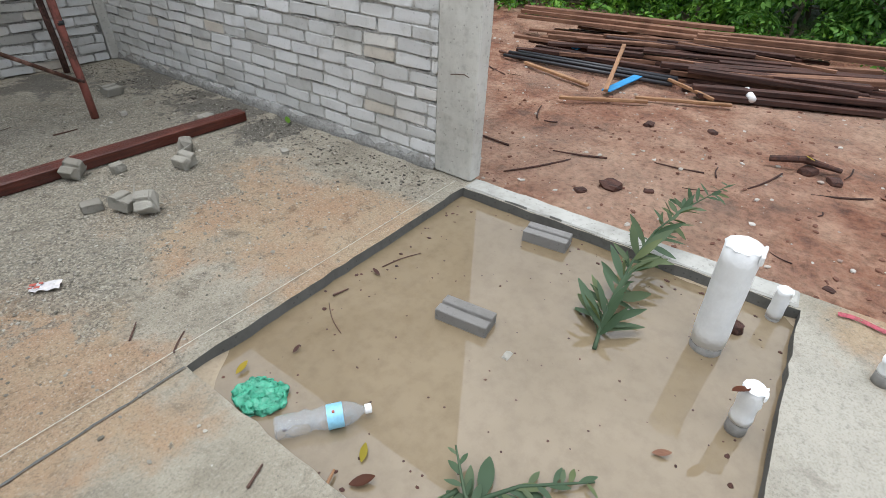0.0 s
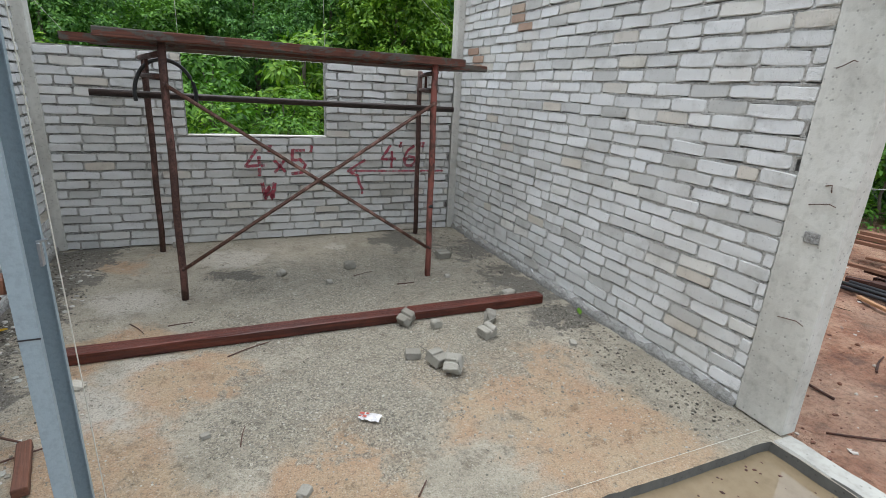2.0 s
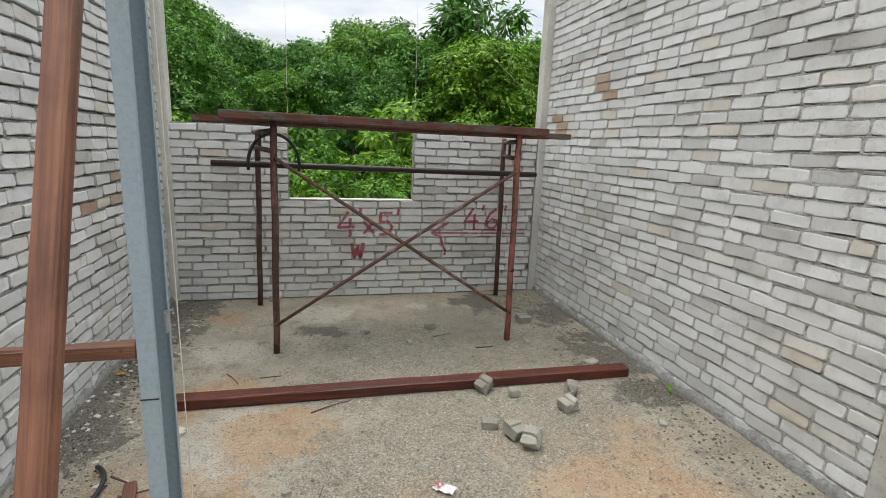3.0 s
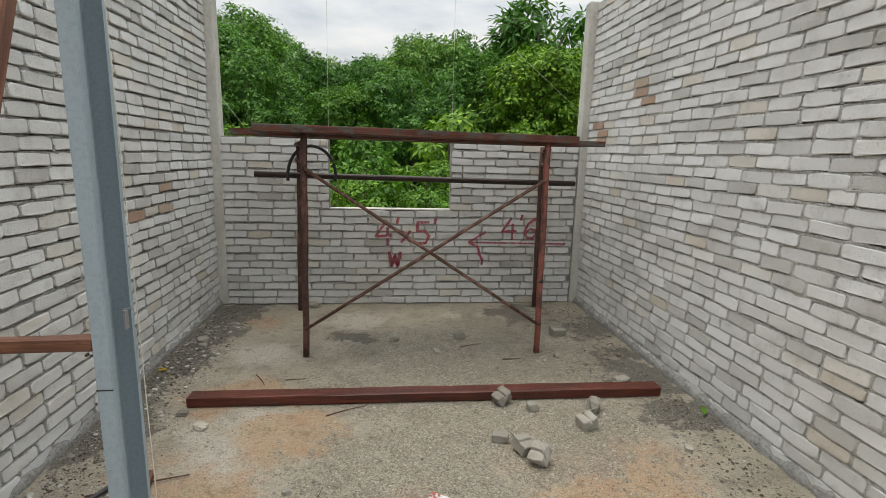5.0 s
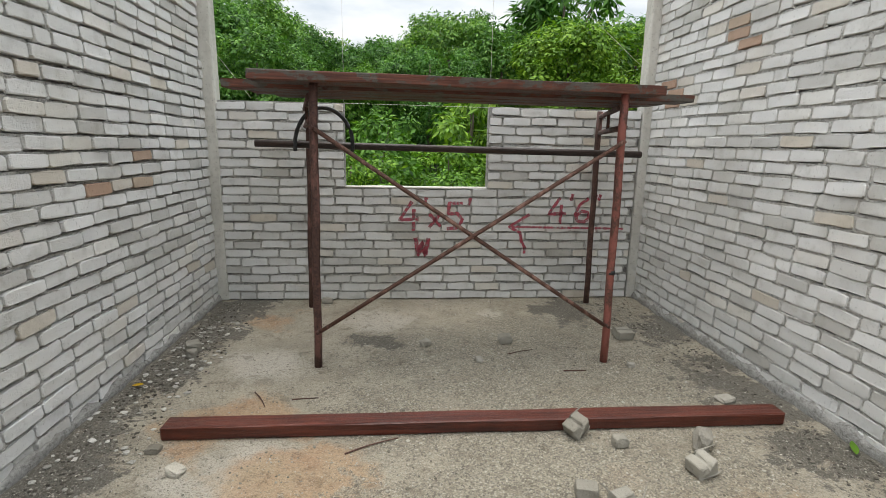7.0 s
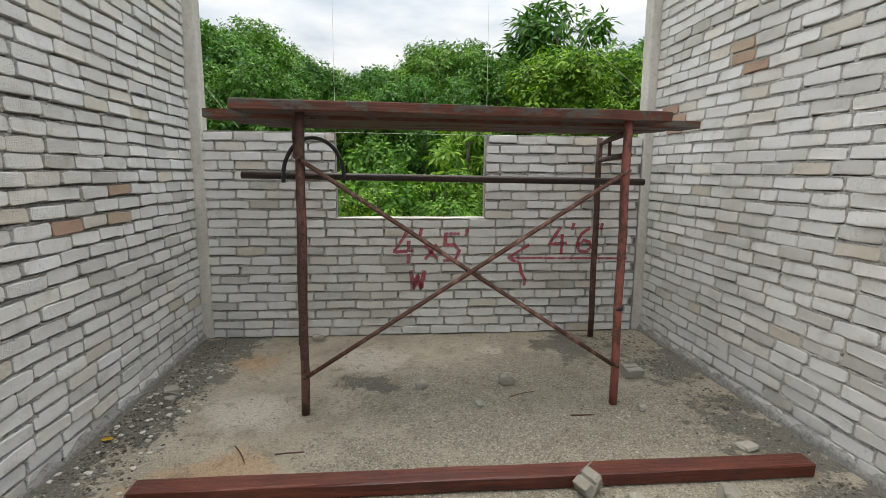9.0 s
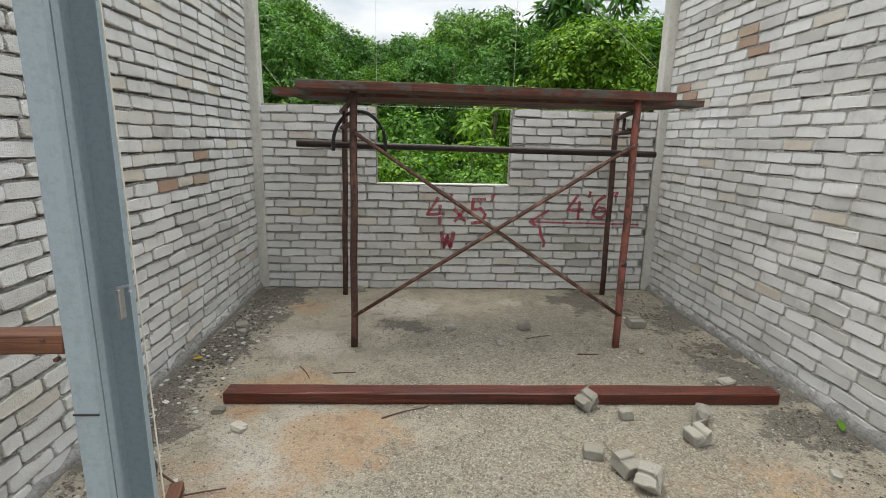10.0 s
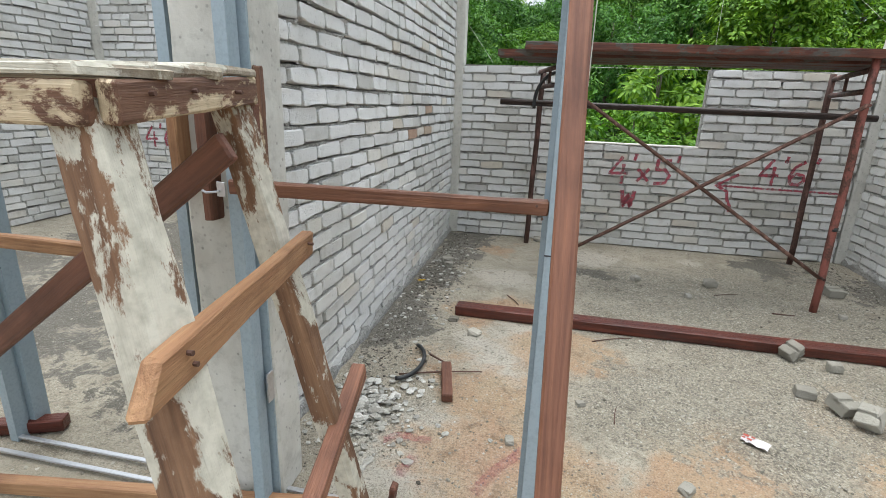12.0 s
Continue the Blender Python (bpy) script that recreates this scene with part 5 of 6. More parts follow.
def bottle():
    a, b = Vector((2.035, -4.235, WATER + 0.03)), Vector((2.262, -4.412, WATER + 0.035))
    d = (b - a).normalized()
    y = Vector((0, 0, 1)).cross(d).normalized()
    m = Matrix((d, y, d.cross(y))).transposed().to_4x4()
    m.translation = a
    ob = thing("plastic_bottle", "crushed clear plastic water bottle with blue label and white cap", "bottle", at=m)
    prof = [(0.0, 0.030), (0.006, 0.036), (0.03, 0.034), (0.05, 0.037), (0.07, 0.033), (0.09, 0.036), (0.11, 0.032), (0.13, 0.036), (0.15, 0.037), (0.20, 0.037), (0.215, 0.036), (0.24, 0.027), (0.256, 0.014), (0.266, 0.0125)]
    body = tube_bm([(x, 0, 0) for x, r in prof], [r for x, r in prof], 20)
    for v in body.verts:
        v.co.z += 0.010 * noise.noise(v.co * 22) if v.co.x < 0.14 else 0
        v.co.y += 0.008 * noise.noise(v.co * 26 + Vector((3, 1, 0))) if v.co.x < 0.14 else 0
    part("body", body, M_PET, ob, "", True)
    part("label", tube_bm([(0.152, 0, 0), (0.200, 0, 0)], 0.0378, 20, False), M_LABEL, ob, "light blue paper label", True)
    part("label_mark", tube_bm([(0.168, -0.012, 0.036), (0.176, -0.012, 0.036)], 0.004, 8), M_PRINT, ob)
    part("cap", tube_bm([(0.266, 0, 0), (0.268, 0, 0), (0.285, 0, 0), (0.287, 0, 0)], [0.0135, 0.0148, 0.0148, 0.012], 18), M_CAP, ob, "white screw cap")


bottle()
bag = bmesh.new()
bmesh.ops.create_icosphere(bag, subdivisions=5, radius=1)
for v in bag.verts:
    q = v.co.copy()
    k = 1 + 0.18 * noise.noise(q * 1.7)
    fold = 0.5 * abs(noise.noise(q * 2.6)) + 0.32 * abs(noise.noise(q * 6 + Vector((2, 5, 1)))) + 0.12 * noise.noise(q * 17)
    v.co = Vector((q.x * 0.07 * k + 0.012 * noise.noise(q * 5), q.y * 0.085 * k + 0.012 * noise.noise(q * 5 + Vector((7, 0, 0))), max(-0.004, q.z * 0.014 + (0.05 * fold if q.z > 0 else 0))))
bagob = part("plastic_bag", bag, M_BAG, smooth=True)
bagob.matrix_basis = pose(2.095, -4.085, WATER + 0.004, 0, 0, 30)
tagged(bagob, "crumpled green plastic bag at the water's edge", "bag")


def cut_branch(label, points, leaf_len, leaves, seed, spread=1.0, flat=0.5, wide=0.3):
    r = random.Random(seed)
    ob = thing("cut_branch", label, "branch", "cut leafy branches")
    pts = [Vector(p) for p in points]
    fine = []
    for i in range(len(pts) - 1):
        fine += [pts[i].lerp(pts[i + 1], k / 5) for k in range(5)]
    fine.append(pts[-1])
    part("stem", tube_bm(fine, [0.0085 * (1 - 0.75 * i / len(fine)) for i in range(len(fine))], 7), M_BRANCH, ob, "pale green stem", True)
    shapes = []
    for k in range(4):
        o = part("leaf", leaf_bm(leaf_len, leaf_len * wide * r.uniform(0.7, 1.25), r.uniform(0.1, 0.5), r.uniform(0.05, 0.3), 6), M_BRANCH, ob, "", True)
        shapes.append(o.data)
        bpy.data.objects.remove(o)
    for i in range(leaves):
        t = 0.06 + 0.94 * i / leaves
        f = t * (len(fine) - 1)
        p = fine[int(f)].lerp(fine[min(int(f) + 1, len(fine) - 1)], f % 1)
        d = fine[min(int(f) + 1, len(fine) - 1)] - fine[max(int(f) - 1, 0)]
        yaw = math.degrees(math.atan2(d.y, d.x)) + r.choice((-1, 1)) * r.uniform(10, 85) * spread
        s = r.uniform(0.55, 1.2) * (1.15 - 0.75 * t)
        lf = new("leaf", shapes[i % 4])
        lf.parent = ob
        lf.matrix_basis = Matrix.Translation(p) @ pose(0, 0, 0, r.uniform(-55, 55) * flat, r.uniform(-50, 25) * flat, yaw) @ Matrix.Scale(s, 4)
    return ob


cut_branch("freshly cut leafy green branch lying over the kerb", [(2.96, -4.86, -0.05), (3.12, -4.83, 0.0), (3.40, -4.82, 0.07), (3.66, -4.83, 0.10), (3.95, -4.88, 0.10), (4.45, -5.0, 0.07)], 0.17, 96, 7, 1.1, 1.2, 0.27)
cut_branch("cut leafy branch trailing in the muddy water", [(2.13, -4.93, -0.03), (2.20, -4.80, -0.01), (2.30, -4.70, 0.0)], 0.12, 9, 8, 0.8, 0.15, 0.3)
cut_branch("grey-green frond floating on the muddy water", [(2.18, -4.80, -0.035), (2.32, -4.90, -0.03), (2.46, -5.06, -0.035)], 0.12, 17, 9, 0.8, 0.14, 0.28)
cut_branch("dull green frond trailing at the water's edge", [(2.21, -4.77, -0.035), (2.14, -4.74, -0.035), (2.06, -4.76, -0.02)], 0.10, 11, 10, 0.8, 0.14, 0.3)

# ---- yard ----
rp = random.Random(17)
PG = "pile of old timber"


def pile_board(cx, cy, z, length, rz, w, h, mat, seed, label="weathered dark timber plank in the pile"):
    a = radians(rz)
    d = Vector((math.cos(a), math.sin(a), 0)) * length / 2
    c = Vector((cx, cy, z))
    tilt = Vector((0, 0, rp.uniform(-0.015, 0.015)))
    ob = beam_between("timber_plank", c - d - tilt, c + d + tilt, w, h, mat, seed=seed, cuts=3, jitter=0.003, bevel=0.003)
    return tagged(ob, label, "plank", PG)


base = -0.075
for layer, (n, x0, x1) in enumerate([(17, 6.75, 8.5), (15, 6.85, 8.4), (12, 7.05, 8.3), (7, 7.3, 8.2)]):
    for k in range(n):
        x = x0 + (x1 - x0) * (k + rp.uniform(-0.3, 0.3)) / max(1, n - 1)
        pile_board(x, -3.65 + rp.uniform(-0.5, 0.5) - 0.08 * layer, base + 0.03 + 0.047 * layer + rp.uniform(-0.004, 0.008), rp.uniform(1.3, 2.8), -80 + rp.gauss(0, 9), rp.uniform(0.04, 0.10), rp.uniform(0.022, 0.04), M_PILE if rp.random() < 0.58 else M_PILE2, 200 + layer * 20 + k)
for layer in range(3):
    for k in range(8 - layer):
        pile_board(6.75 + 0.16 * k + 0.08 * layer, -4.95 + rp.uniform(-0.18, 0.18), base + 0.03 + 0.055 * layer, rp.uniform(1.1, 1.9), -68 + rp.uniform(-12, 10), rp.uniform(0.06, 0.12), 0.04, M_PILE if rp.random() < 0.6 else M_PILE2, 320 + layer * 10 + k, "short weathered offcut plank in the pile")
for k in range(4):
    pile_board(8.1 + 0.12 * k, -5.0, base + 0.19 + 0.05 * (k % 2), 2.1, -76 + 3 * k, 0.07, 0.05, M_PILE2, 360 + k, "long reddish plank sticking out of the pile")
for k in range(3):
    pile_board(7.85 + 0.1 * k, -3.1, base + 0.21 + 0.042 * k, 2.4, -83 + 2 * k, 0.12, 0.04, M_PILE2, 370 + k, "pinkish sawn board on top of the pile")
for k in range(5):
    x = 6.55 + 0.05 * k
    tagged(part("steel_pipe", tube_bm([(x - 0.12, -2.45 - 0.03 * k, -0.035 + 0.025 * (k % 2)), (x + 0.02, -4.15, -0.035 + 0.025 * (k % 2))], 0.018, 8), M_BLACK, smooth=True), "thin black pipe lying beside the timber pile", "pipe", "black pipes")
tagged(beam_between("metal_strip", (5.98, -3.74, -0.04), (6.60, -3.83, -0.02), 0.08, 0.015, M_BLUE, seed=80), "bright blue painted metal strip on the soil", "strip")
tagged(beam_between("metal_strip", (7.0, -2.98, 0.02), (7.15, -3.05, 0.05), 0.08, 0.015, M_BLUE, seed=81), "small bright blue strip under the pipes", "strip")
for k, (a, b, w, mt) in enumerate([((5.95, -3.75, -0.03), (6.62, -3.62, 0.22), 0.05, M_PINE), ((5.55, -3.5, -0.045), (5.95, -4.12, -0.045), 0.05, M_PINE), ((6.0, -4.0, -0.045), (6.35, -4.7, -0.045), 0.05, M_PINE), ((6.35, -2.75, -0.045), (6.05, -3.55, -0.045), 0.06, M_PINE), ((6.6, -4.1, 0.0), (6.35, -4.55, -0.03), 0.04, M_PINE), ((6.6, -2.3, -0.05), (6.5, -2.62, -0.05), 0.05, M_BROWN)]):
    tagged(beam_between("wood_batten", a, b, w * 0.72, 0.026, mt, seed=90 + k), "loose orange-brown batten on the red soil", "batten", "loose battens")
tagged(part("pvc_pipe", tube_bm([(6.55, -4.82, -0.02), (6.72, -4.735, 0.005)], 0.03, 14), M_CAP, smooth=True), "short white plastic pipe by the timber pile", "pipe")
for k, (x, y, s) in enumerate([(5.5, -4.28, 0.12), (5.7, -4.7, 0.10), (4.30, -4.42, 0.17), (4.4, -4.62, 0.08), (5.35, -5.35, 0.16), (5.28, -5.5, 0.13), (4.0, -5.55, 0.07), (4.6, -5.9, 0.06), (4.15, -4.3, 0.1)]):
    lump("clod", "dark clod of earth and rotten wood on the soil", "clod", x, y, ground_height(x, y) - 0.01, s * 0.75, s * 0.6, s * 0.35, k * 40, 140 + k, M_PILE)
tagged(part("log", tube_bm([(5.32, -5.12, -0.04), (5.36, -5.3, -0.01), (5.42, -5.52, -0.05)], [0.022, 0.026, 0.015], 8), M_PILE), "short rotten branch on the soil", "log")
fallen_leaf(5.33, -5.36, 0.0, 0.1, 70, "pale yellow leaf on the soil", M_YELLOW)
for q in [(4.6, -4.1, 0.35, 110), (5.0, -5.15, 0.4, 160), (5.1, -5.55, 0.35, 120), (4.3, -3.95, 0.5, 150), (5.2, -3.5, 0.3, 20), (4.5, -3.4, 0.5, 80), (6.0, -2.6, 0.4, 60), (4.8, -6.1, 0.3, 70)]:
    twig(q[0], q[1], ground_height(q[0], q[1]), q[2], q[3], 0.03, 0.008, "dry brown stick on the red soil", M_PILE)
yard = []
for i in range(3200):
    x, y = 3.8 + 4.5 * rs.random() ** 1.3, rs.uniform(-7.5, 1.0)
    yard.append((x, y, ground_height(x, y), 0.008 + 0.030 * rs.random() ** 4, rs.uniform(0.4, 0.8)))
scatter("yard_stones", "scattered pale stones and clods on the red soil", "stones", yard, brick_mat("yard_stone", [(0.0, (0.14, 0.06, 0.04)), (0.62, (0.25, 0.12, 0.08)), (0.7, (0.5, 0.44, 0.38)), (1.0, (0.66, 0.63, 0.58))]), 8)
sheet = bmesh.new()
bmesh.ops.create_icosphere(sheet, subdivisions=3, radius=1)
for v in sheet.verts:
    q = v.co.copy()
    k = 1 + 0.4 * noise.noise(q * 1.8) + 0.15 * noise.noise(q * 5)
    v.co = Vector((q.x * 0.15 * k, q.y * 0.2 * k, max(-0.05, q.z * 0.18 * k)))
sh = part("plastic_sheet", sheet, M_POLY, smooth=True)
sh.location = (8.9, -6.35, -0.05)
tagged(sh, "crumpled cloudy plastic sheet by the undergrowth", "plastic sheet")

# ---- undergrowth and trees ----
LEAF = np.array([(0, 0, 0), (0.45, 0.27, 0.06), (1, 0, -0.14), (0.45, -0.27, 0.06)])
LEAF_F = [(0, 3, 2), (0, 2, 1)]


def leaf_cloud(name, clumps, per, size, mat, seed, parent, long=1.0):
    """Leaves on the shells of many clumps; clumps: (centre, radius)."""
    r = np.random.RandomState(seed)
    V = []
    for c, rad in clumps:
        n = max(6, int(per * (rad / 0.4) ** 1.6))
        m = max(2, n // 11)
        e = r.normal(size=(m, 3))
        e[:, 2] = e[:, 2] * 0.8 + 0.25
        e /= np.linalg.norm(e, axis=1)[:, None]
        hub = np.array(c) + e * rad * (0.5 + 0.55 * r.rand(m, 1) ** 0.5) * np.array([1, 1, 0.85])
        tilt = e * 0.75 + np.array([0, 0, 0.85]) + r.normal(size=(m, 3)) * 0.2
        tilt /= np.linalg.norm(tilt, axis=1)[:, None]
        k = r.randint(0, m, n)
        d, up = e[k], tilt[k] + r.normal(size=(n, 3)) * 0.16
        x = r.normal(size=(n, 3)) + d * 0.7
        x -= (x * up).sum(1)[:, None] * up * 0.9
        x /= np.linalg.norm(x, axis=1)[:, None]
        x[:, 2] -= 0.22
        x /= np.linalg.norm(x, axis=1)[:, None]
        p = hub[k] + x * size * r.uniform(0.1, 1.5, (n, 1)) + d * 0.1 * size
        y = np.cross(up, x)
        y /= np.linalg.norm(y, axis=1)[:, None] + 1e-9
        z = np.cross(x, y)
        s = size * r.uniform(0.6, 1.35, (n, 1, 1))
        L = LEAF * np.array([long, 1, 1])
        V.append(p[:, None, :] + s * (L[None, :, 0:1] * x[:, None, :] + L[None, :, 1:2] * y[:, None, :] + L[None, :, 2:3] * z[:, None, :]))
    V = np.concatenate(V).reshape(-1, 3)
    n = len(V) // 4
    F = (np.array(LEAF_F)[None] + 4 * np.arange(n)[:, None, None]).reshape(-1, 3)
    me = bpy.data.meshes.new(name)
    me.vertices.add(len(V)); me.vertices.foreach_set("co", V.ravel())
    me.loops.add(F.size); me.loops.foreach_set("vertex_index", F.ravel().astype(np.int32))
    me.polygons.add(len(F)); me.polygons.foreach_set("loop_start", np.arange(0, F.size, 3, dtype=np.int32))
    me.update(calc_edges=True)
    me.materials.append(mat)
    ob = new(name, me)
    ob.parent = parent
    return ob


def tree(name, label, cat, group, height, radius, n, per, size, mat, seed, low=0.25, long=1.0):
    r = random.Random(seed)
    ob = thing(name, label, cat, group)
    clumps, limbs = [], []
    top = height * 0.86
    for i in range(n):
        t = r.random() ** 0.8
        a = r.uniform(0, 6.283)
        z = height * (low + (0.94 - low) * t)
        w = radius * math.sqrt(max(0.05, 1 - ((t - 0.35) / 0.72) ** 2)) * r.uniform(0.45, 1.0)
        rad = radius * r.uniform(0.14, 0.30)
        c = (w * math.cos(a), w * math.sin(a), z)
        clumps.append((c, rad))
        if i % 3 == 0:
            limbs.append(c)
    trunk = tube_bm([(0.02 * math.sin(i * 2), 0.03 * math.cos(i * 3), -0.2 + (top + 0.2) * i / 6) for i in range(7)], [height * 0.022 * (1 - 0.8 * i / 6) + 0.006 for i in range(7)], 8)
    part("trunk", trunk, M_BARK, ob, "", True)
    for c in limbs[:4]:
        c = Vector(c)
        b = Vector((0, 0, c.z * 0.55))
        part("limb", tube_bm([b, b.lerp(c, 0.5) + Vector((0, 0, -0.04 * height)), c], [height * 0.011, height * 0.007, 0.004], 6), M_BARK, ob, "", True)
    leaf_cloud("crown", clumps, per, size, mat, seed, ob, long)
    return ob


SH = "shrubs behind the wall"
TR = "trees on the bank"
shrubs = [tree("shrub", "dense green leafy shrub with broad leaves", "shrub", SH, 1.7, 1.0, 34, 260, 0.105, M_LEAFA, 11, 0.08),
          tree("shrub", "tangled dark green undergrowth shrub", "shrub", SH, 1.5, 1.1, 36, 280, 0.09, M_LEAFB, 12, 0.06),
          tree("shrub", "bright green shrub with long drooping leaves", "shrub", SH, 2.0, 0.9, 32, 210, 0.125, M_LEAFA, 13, 0.08, 1.3)]
trees = [tree("tree", "leafy mid-green tree with a rounded uneven crown", "tree", TR, 5.0, 2.1, 110, 200, 0.11, M_LEAFB, 21, 0.12),
         tree("tree", "bushy bright green tree", "tree", TR, 4.4, 1.9, 95, 190, 0.125, M_LEAFA, 22, 0.10),
         tree("tree", "tall dark green tree with drooping long leaves", "tree", TR, 7.0, 2.0, 52, 85, 0.2, M_LEAFB, 23, 0.3, 1.8)]
used = set()


def plant(kind, k, x, y, s, rz):
    src = kind[k]
    m = pose(x, y, ground_height(x, y) - 0.03, 0, 0, rz) @ Matrix.Scale(s, 4)
    if src.name not in used:
        used.add(src.name)
        src.matrix_basis = m
        return src
    c = copy_thing(src, pose(x, y, ground_height(x, y) - 0.03, 0, 0, rz))
    c.scale = (s, s, s)
    return c


rv = random.Random(29)
for y, x0, x1, step, lo, hi in ((3.1, -4.5, 8.0, 1.35, 0.55, 0.85), (4.9, -6, 9.5, 1.45, 0.75, 1.05), (6.8, -7, 11, 1.7, 0.9, 1.25)):
    x = x0
    while x < x1:
        plant(shrubs, rv.randrange(3), x + rv.uniform(-0.4, 0.4), y + rv.uniform(-0.45, 0.45), rv.uniform(lo, hi), rv.uniform(0, 360))
        x += step
SKYLINE = ((-0.60, 0.27), (-0.29, 0.275), (-0.13, 0.195), (0.0, 0.215), (0.09, 0.255), (0.195, 0.24), (0.34, 0.32), (0.48, 0.25), (0.8, 0.27))
HEIGHTS = (5.2, 4.6, 7.2)


def skyline(x, y):
    """The height of the canopy over a place of the bank, as the ridge line runs."""
    b = (x - 1.53) / (y + 4.36)
    e = np.interp(b, [p for p, q in SKYLINE], [q for p, q in SKYLINE])
    return 1.37 + e * math.hypot(x - 1.53, y + 4.36)


for x, y, k, f in ((-9.5, 12.0, 0, 1), (-7.0, 10.5, 1, 0.9), (-4.6, 11.5, 0, 1.0), (-2.2, 10.0, 0, 0.85), (-3.4, 14, 0, 1.0), (-1.2, 13.0, 0, 1.0), (0.4, 10.8, 1, 0.8), (1.2, 14.0, 0, 0.97), (2.4, 10.6, 0, 0.85), (3.2, 13.4, 0, 1.0), (4.7, 11.8, 0, 0.97), (6.0, 9.4, 1, 0.78), (6.5, 11.6, 2, 1.05), (8.4, 10.5, 1, 0.9), (9.0, 8.0, 1, 0.85), (10.6, 10.6, 0, 0.95), (-12, 14.5, 0, 1.0), (-6.8, 16, 0, 1.03), (-1.0, 18, 0, 1.0), (1.4, 18.5, 0, 0.97), (4.2, 18, 0, 1.0), (7.4, 16, 0, 0.9), (11.5, 14.5, 0, 1.0), (-4.8, 19, 0, 1.0)):
    plant(trees, k, x, y, f * (skyline(x, y) - ground_height(x, y)) / HEIGHTS[k], rv.uniform(0, 360))
for x, x1 in ((10.0, 0.75), (11.6, 1.15)):
    y = -8.5
    while y < 5.5:
        plant(shrubs, rv.choice((0, 1, 1)), x + rv.uniform(-0.3, 0.35) - (0.5 if y > -1 else 0), y, x1 * rv.uniform(0.85, 1.2), rv.uniform(0, 360))
        y += 1.25
for x, y, k, s in ((12.8, -7.5, 0, 0.9), (13.2, -4.6, 1, 0.95), (12.6, -1.8, 0, 0.9), (11.6, 0.6, 1, 0.95), (10.4, 2.6, 1, 0.9), (13.0, 3.4, 0, 1.05), (8.6, 4.2, 1, 0.7)):
    plant(trees, k, x, y, s, rv.uniform(0, 360))
# low weeds at the foot of the wall and the yard's rim
weeds = []
for i in range(420):
    if rv.random() < 0.5:
        x, y = rv.uniform(-3, 7), rv.uniform(1.5, 3.0)
    else:
        x, y = rv.uniform(8.9, 9.8), rv.uniform(-8, 3)
    weeds.append(((x, y, ground_height(x, y) + 0.06), rv.uniform(0.08, 0.22)))
wd = leaf_cloud("weeds", weeds, 60, 0.09, M_LEAFA, 44, None)
tagged(wd, "low bright green weeds along the yard's edge", "weeds", kind="stuff")

# ---- walls, brick by brick ----
wall_right = brick_wall("wall_right", "tall wall of pale grey cement bricks with near-flush mortar", (RX, 0.0, 0), (0, -1, 0), (-1, 0, 0), 3.585, WALL_H, 0.112, 0.03, 1, squat=0.975, mortar=M_SMEAR, joint=(0.0045, 0.55), reds=(((RX, -1.08, 2.12), 0.16), ((RX, -1.88, 1.06), 0.06), ((RX, -0.3, 1.8), 0.12)))
wall_left = brick_wall("wall_left", "tall wall of pale grey cement bricks with deep raked joints", (0, -3.65, 0), (0, 1, 0), (1, 0, 0), 3.65, WALL_H, 0.06, 0.034, 2, joint=(0.018, 0.15), reds=(((0, -1.53, 1.07), 0.10), ((0, -1.12, 1.16), 0.13), ((0, -2.6, 0.78), 0.06)), uneven=0.005, squat=0.92)
wall_back = brick_wall("wall_back", "half-built grey brick wall with an open window gap", (0.06, 0.0, 0), (1, 0, 0), (0, -1, 0), RX - 0.14, 1.668, 0.112, 0.032, 3, mortar=M_BED, joint=(0.009, 0.4), holes=((1.088 - 0.06, 2.297 - 0.06, 0.985, 9.0),), squat=0.925)
wall_next = brick_wall("wall_next_back", "grey cement brick wall of the next room", (-4.05, 0.0, 0), (1, 0, 0), (0, -1, 0), 3.93, WALL_H, 0.112, 0.030, 4, joint=(0.008, 0.5), holes=((1.37, 2.59, 0.985, 2.5),), single=300, squat=0.93)
wall_far = brick_wall("wall_next_side", "grey cement brick side wall of the next room", (-4.10, -6.0, 0), (0, 1, 0), (1, 0, 0), 6.0, WALL_H, 0.112, 0.03, 5, joint=(0.008, 0.5), single=300, squat=0.93)
part("party_wall", box_bm(-0.115, -0.061, -3.62, 0, 0, WALL_H), M_MORTAR, wall_left, "rough rendered back of the party wall")
for x0, x1, z in ((1.088, 2.297, 0.985),):
    part("window_sill", box_bm(x0, x1, 0.002, 0.108, z - 0.006, z + 0.008, 0.004, 10, 0.002, 9), M_CAST, wall_back, "smooth mortar sill")


def stroke(points, w, parent, y=-0.0065, seed=1):
    """A sprayed line on the back wall; points: (x, z)."""
    r = random.Random(seed)
    fine = []
    for (x0, z0), (x1, z1) in zip(points, points[1:]):
        n = max(2, int(math.hypot(x1 - x0, z1 - z0) / 0.012))
        fine += [(x0 + (x1 - x0) * i / n, z0 + (z1 - z0) * i / n) for i in range(n)]
    fine.append(points[-1])
    bm = bmesh.new()
    rows = []
    for i, (x, z) in enumerate(fine):
        a, b = fine[max(i - 1, 0)], fine[min(i + 1, len(fine) - 1)]
        d = Vector((b[0] - a[0], b[1] - a[1])).normalized()
        k = w * 0.5 * (1 + r.uniform(-0.22, 0.22))
        rows.append((bm.verts.new((x - d.y * k, y, z + d.x * k)), bm.verts.new((x + d.y * k, y, z - d.x * k))))
    for p, q in zip(rows, rows[1:]):
        bm.faces.new((p[0], p[1], q[1], q[0]))
    return part("paint_stroke", bm, M_SPRAY, parent)


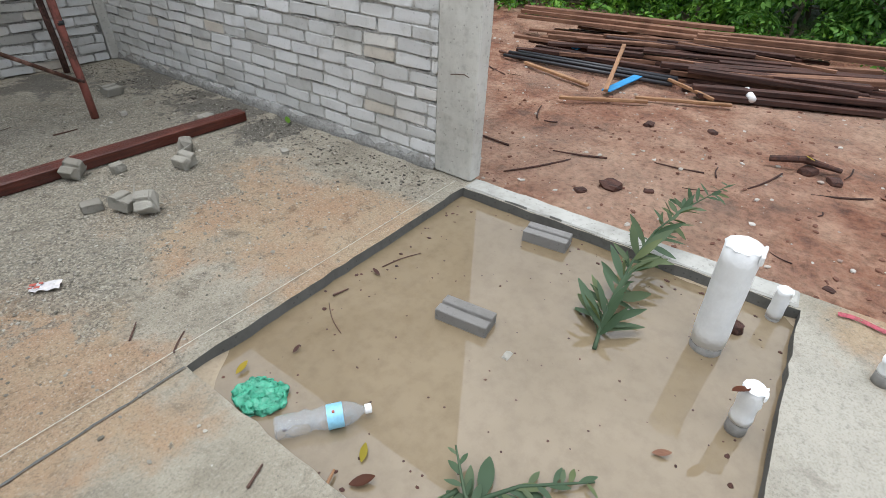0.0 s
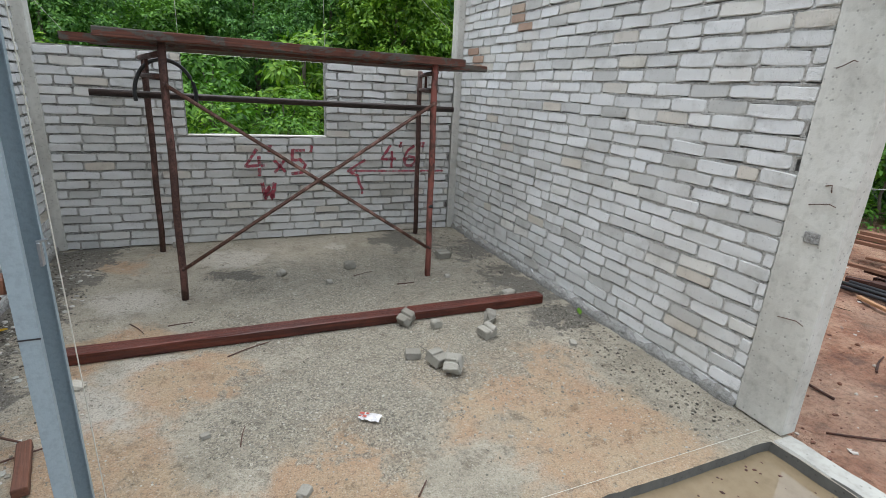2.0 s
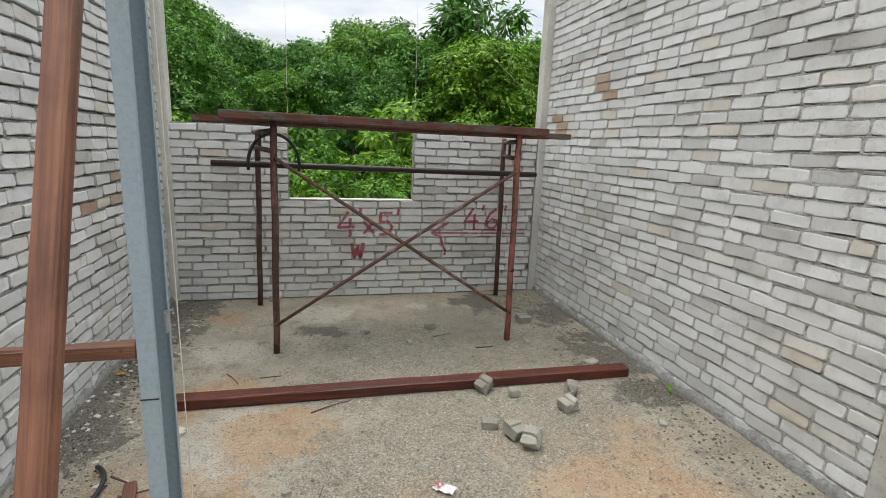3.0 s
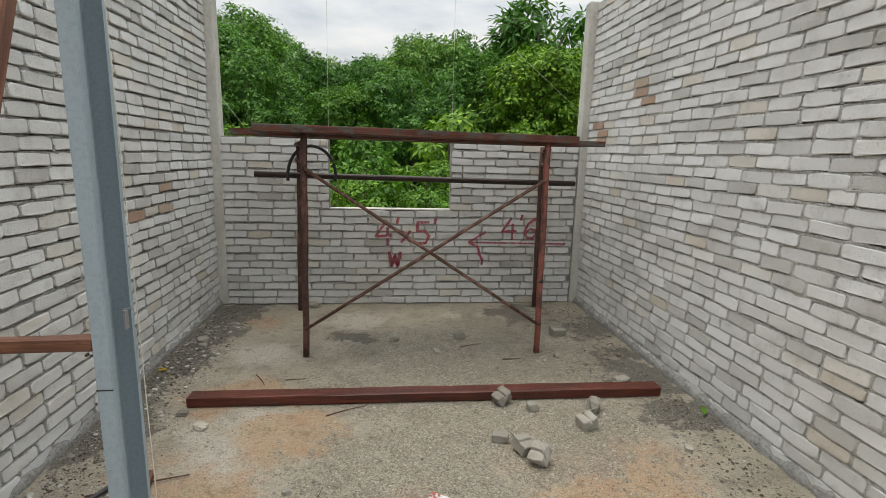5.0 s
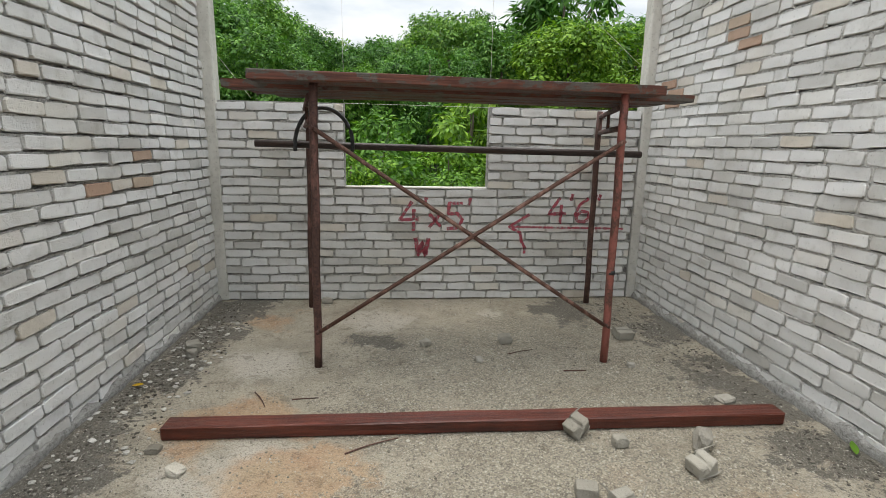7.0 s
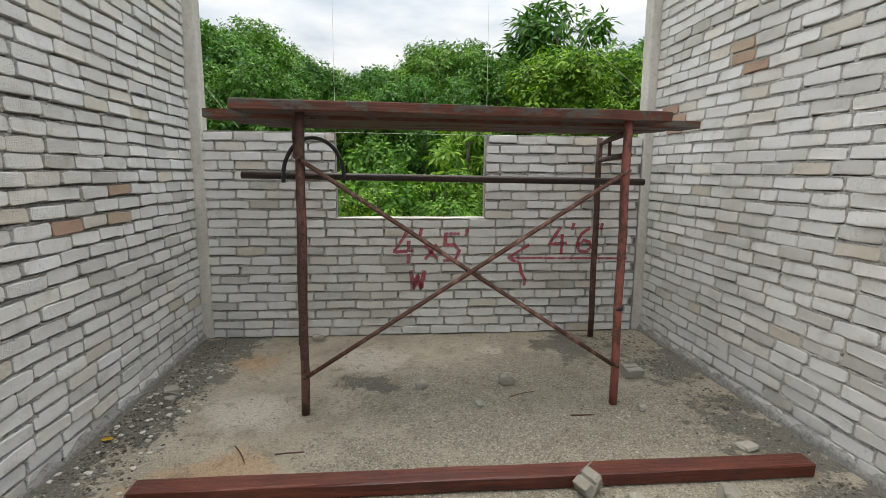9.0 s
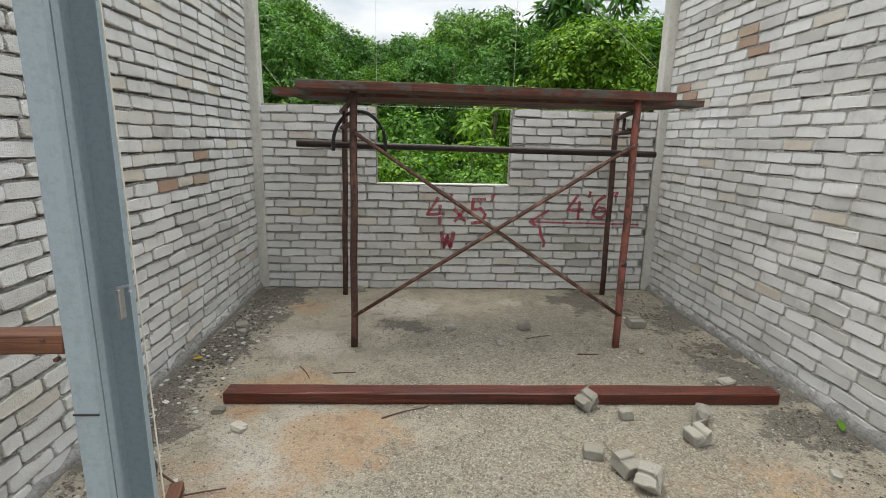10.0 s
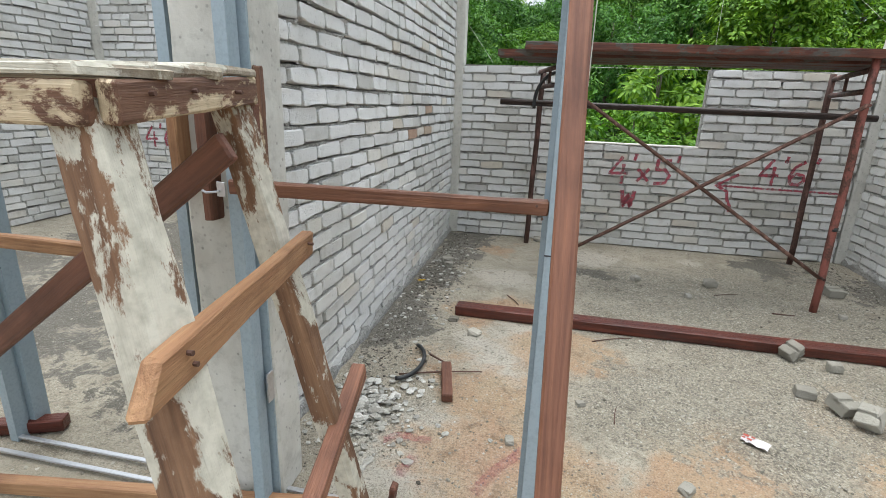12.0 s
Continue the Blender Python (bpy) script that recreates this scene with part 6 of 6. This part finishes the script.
def glyph(text, x, z, h, parent, w=0.024):
    """Spray-painted figures, h high, from x on."""
    shapes = {"4": ([[(0.45, 1.0), (0.0, 0.32), (0.72, 0.36)], [(0.52, 0.72), (0.50, -0.08)]], 0.85),
              "6": ([[(0.55, 0.98), (0.2, 0.72), (0.04, 0.35), (0.12, 0.05), (0.42, 0.0), (0.62, 0.18), (0.56, 0.40), (0.3, 0.46), (0.08, 0.28)]], 0.78),
              "5": ([[(0.62, 0.95), (0.12, 0.95), (0.10, 0.55), (0.42, 0.58), (0.62, 0.35), (0.48, 0.05), (0.05, 0.0)]], 0.78),
              "x": ([[(0.0, 0.55), (0.42, 0.08)], [(0.42, 0.58), (0.0, 0.05)]], 0.6),
              "'": ([[(0.12, 1.15), (0.06, 0.88)]], 0.24),
              '"': ([[(0.08, 1.15), (0.03, 0.9)], [(0.26, 1.15), (0.2, 0.9)]], 0.4),
              "W": ([[(0.0, 1.0), (0.18, 0.0), (0.38, 0.75), (0.56, 0.0), (0.74, 1.0)]], 0.9),
              "<": ([[(0.95, 1.0), (0.0, 0.42), (0.55, 0.15), (0.62, -0.25), (0.80, -0.55), (0.78, -0.85)]], 1.0)}
    for i, ch in enumerate(text):
        lines, adv = shapes[ch]
        for ln in lines:
            stroke([(x + px * h, z + pz * h) for px, pz in ln], w, parent, seed=i + int(h * 100))
        x += adv * h


marks = wall_back
glyph("4'x5'", 1.545, 0.635, 0.235, marks, 0.027)
glyph("W", 1.682, 0.40, 0.155, marks, 0.034)
glyph("<", 2.50, 0.575, 0.19, marks, 0.024)
stroke([(2.53, 0.655), (2.9, 0.650), (3.54, 0.643)], 0.018, marks, seed=40)
glyph("4'6\"", 2.85, 0.70, 0.215, marks, 0.027)
glyph("4'6", -3.58, 0.72, 0.22, wall_next)
for x, y, L, a in ((0.80, -3.62, 0.34, 62), (0.40, -3.42, 0.2, 20), (0.52, -3.60, 0.14, 80), (-0.55, -3.62, 0.3, 30), (-0.42, -3.5, 0.22, 80)):
    d = radians(a)
    bm = bmesh.new()
    pts = [(x + math.cos(d) * L * t, y + math.sin(d) * L * t + 0.02 * math.sin(5 * t)) for t in (i / 8 for i in range(9))]
    rows = [(bm.verts.new((px - 0.022 * math.sin(d), py + 0.022 * math.cos(d), 0.005)), bm.verts.new((px + 0.022 * math.sin(d), py - 0.022 * math.cos(d), 0.005))) for px, py in pts]
    for p, q in zip(rows, rows[1:]):
        bm.faces.new((p[0], p[1], q[1], q[0]))
    part("paint_mark", bm, M_FAINT, floor, "faint red sprayed mark")
bm = bmesh.new()
rows = [(bm.verts.new((3.66 + 0.012 * math.sin(i), -5.56 - 0.035 * i, 0.006)), bm.verts.new((3.69 + 0.012 * math.sin(i), -5.56 - 0.035 * i, 0.006))) for i in range(9)]
for p, q in zip(rows, rows[1:]):
    bm.faces.new((p[0], p[1], q[1], q[0]))
part("paint_mark", bm, M_SPRAY, floor, "red sprayed mark")
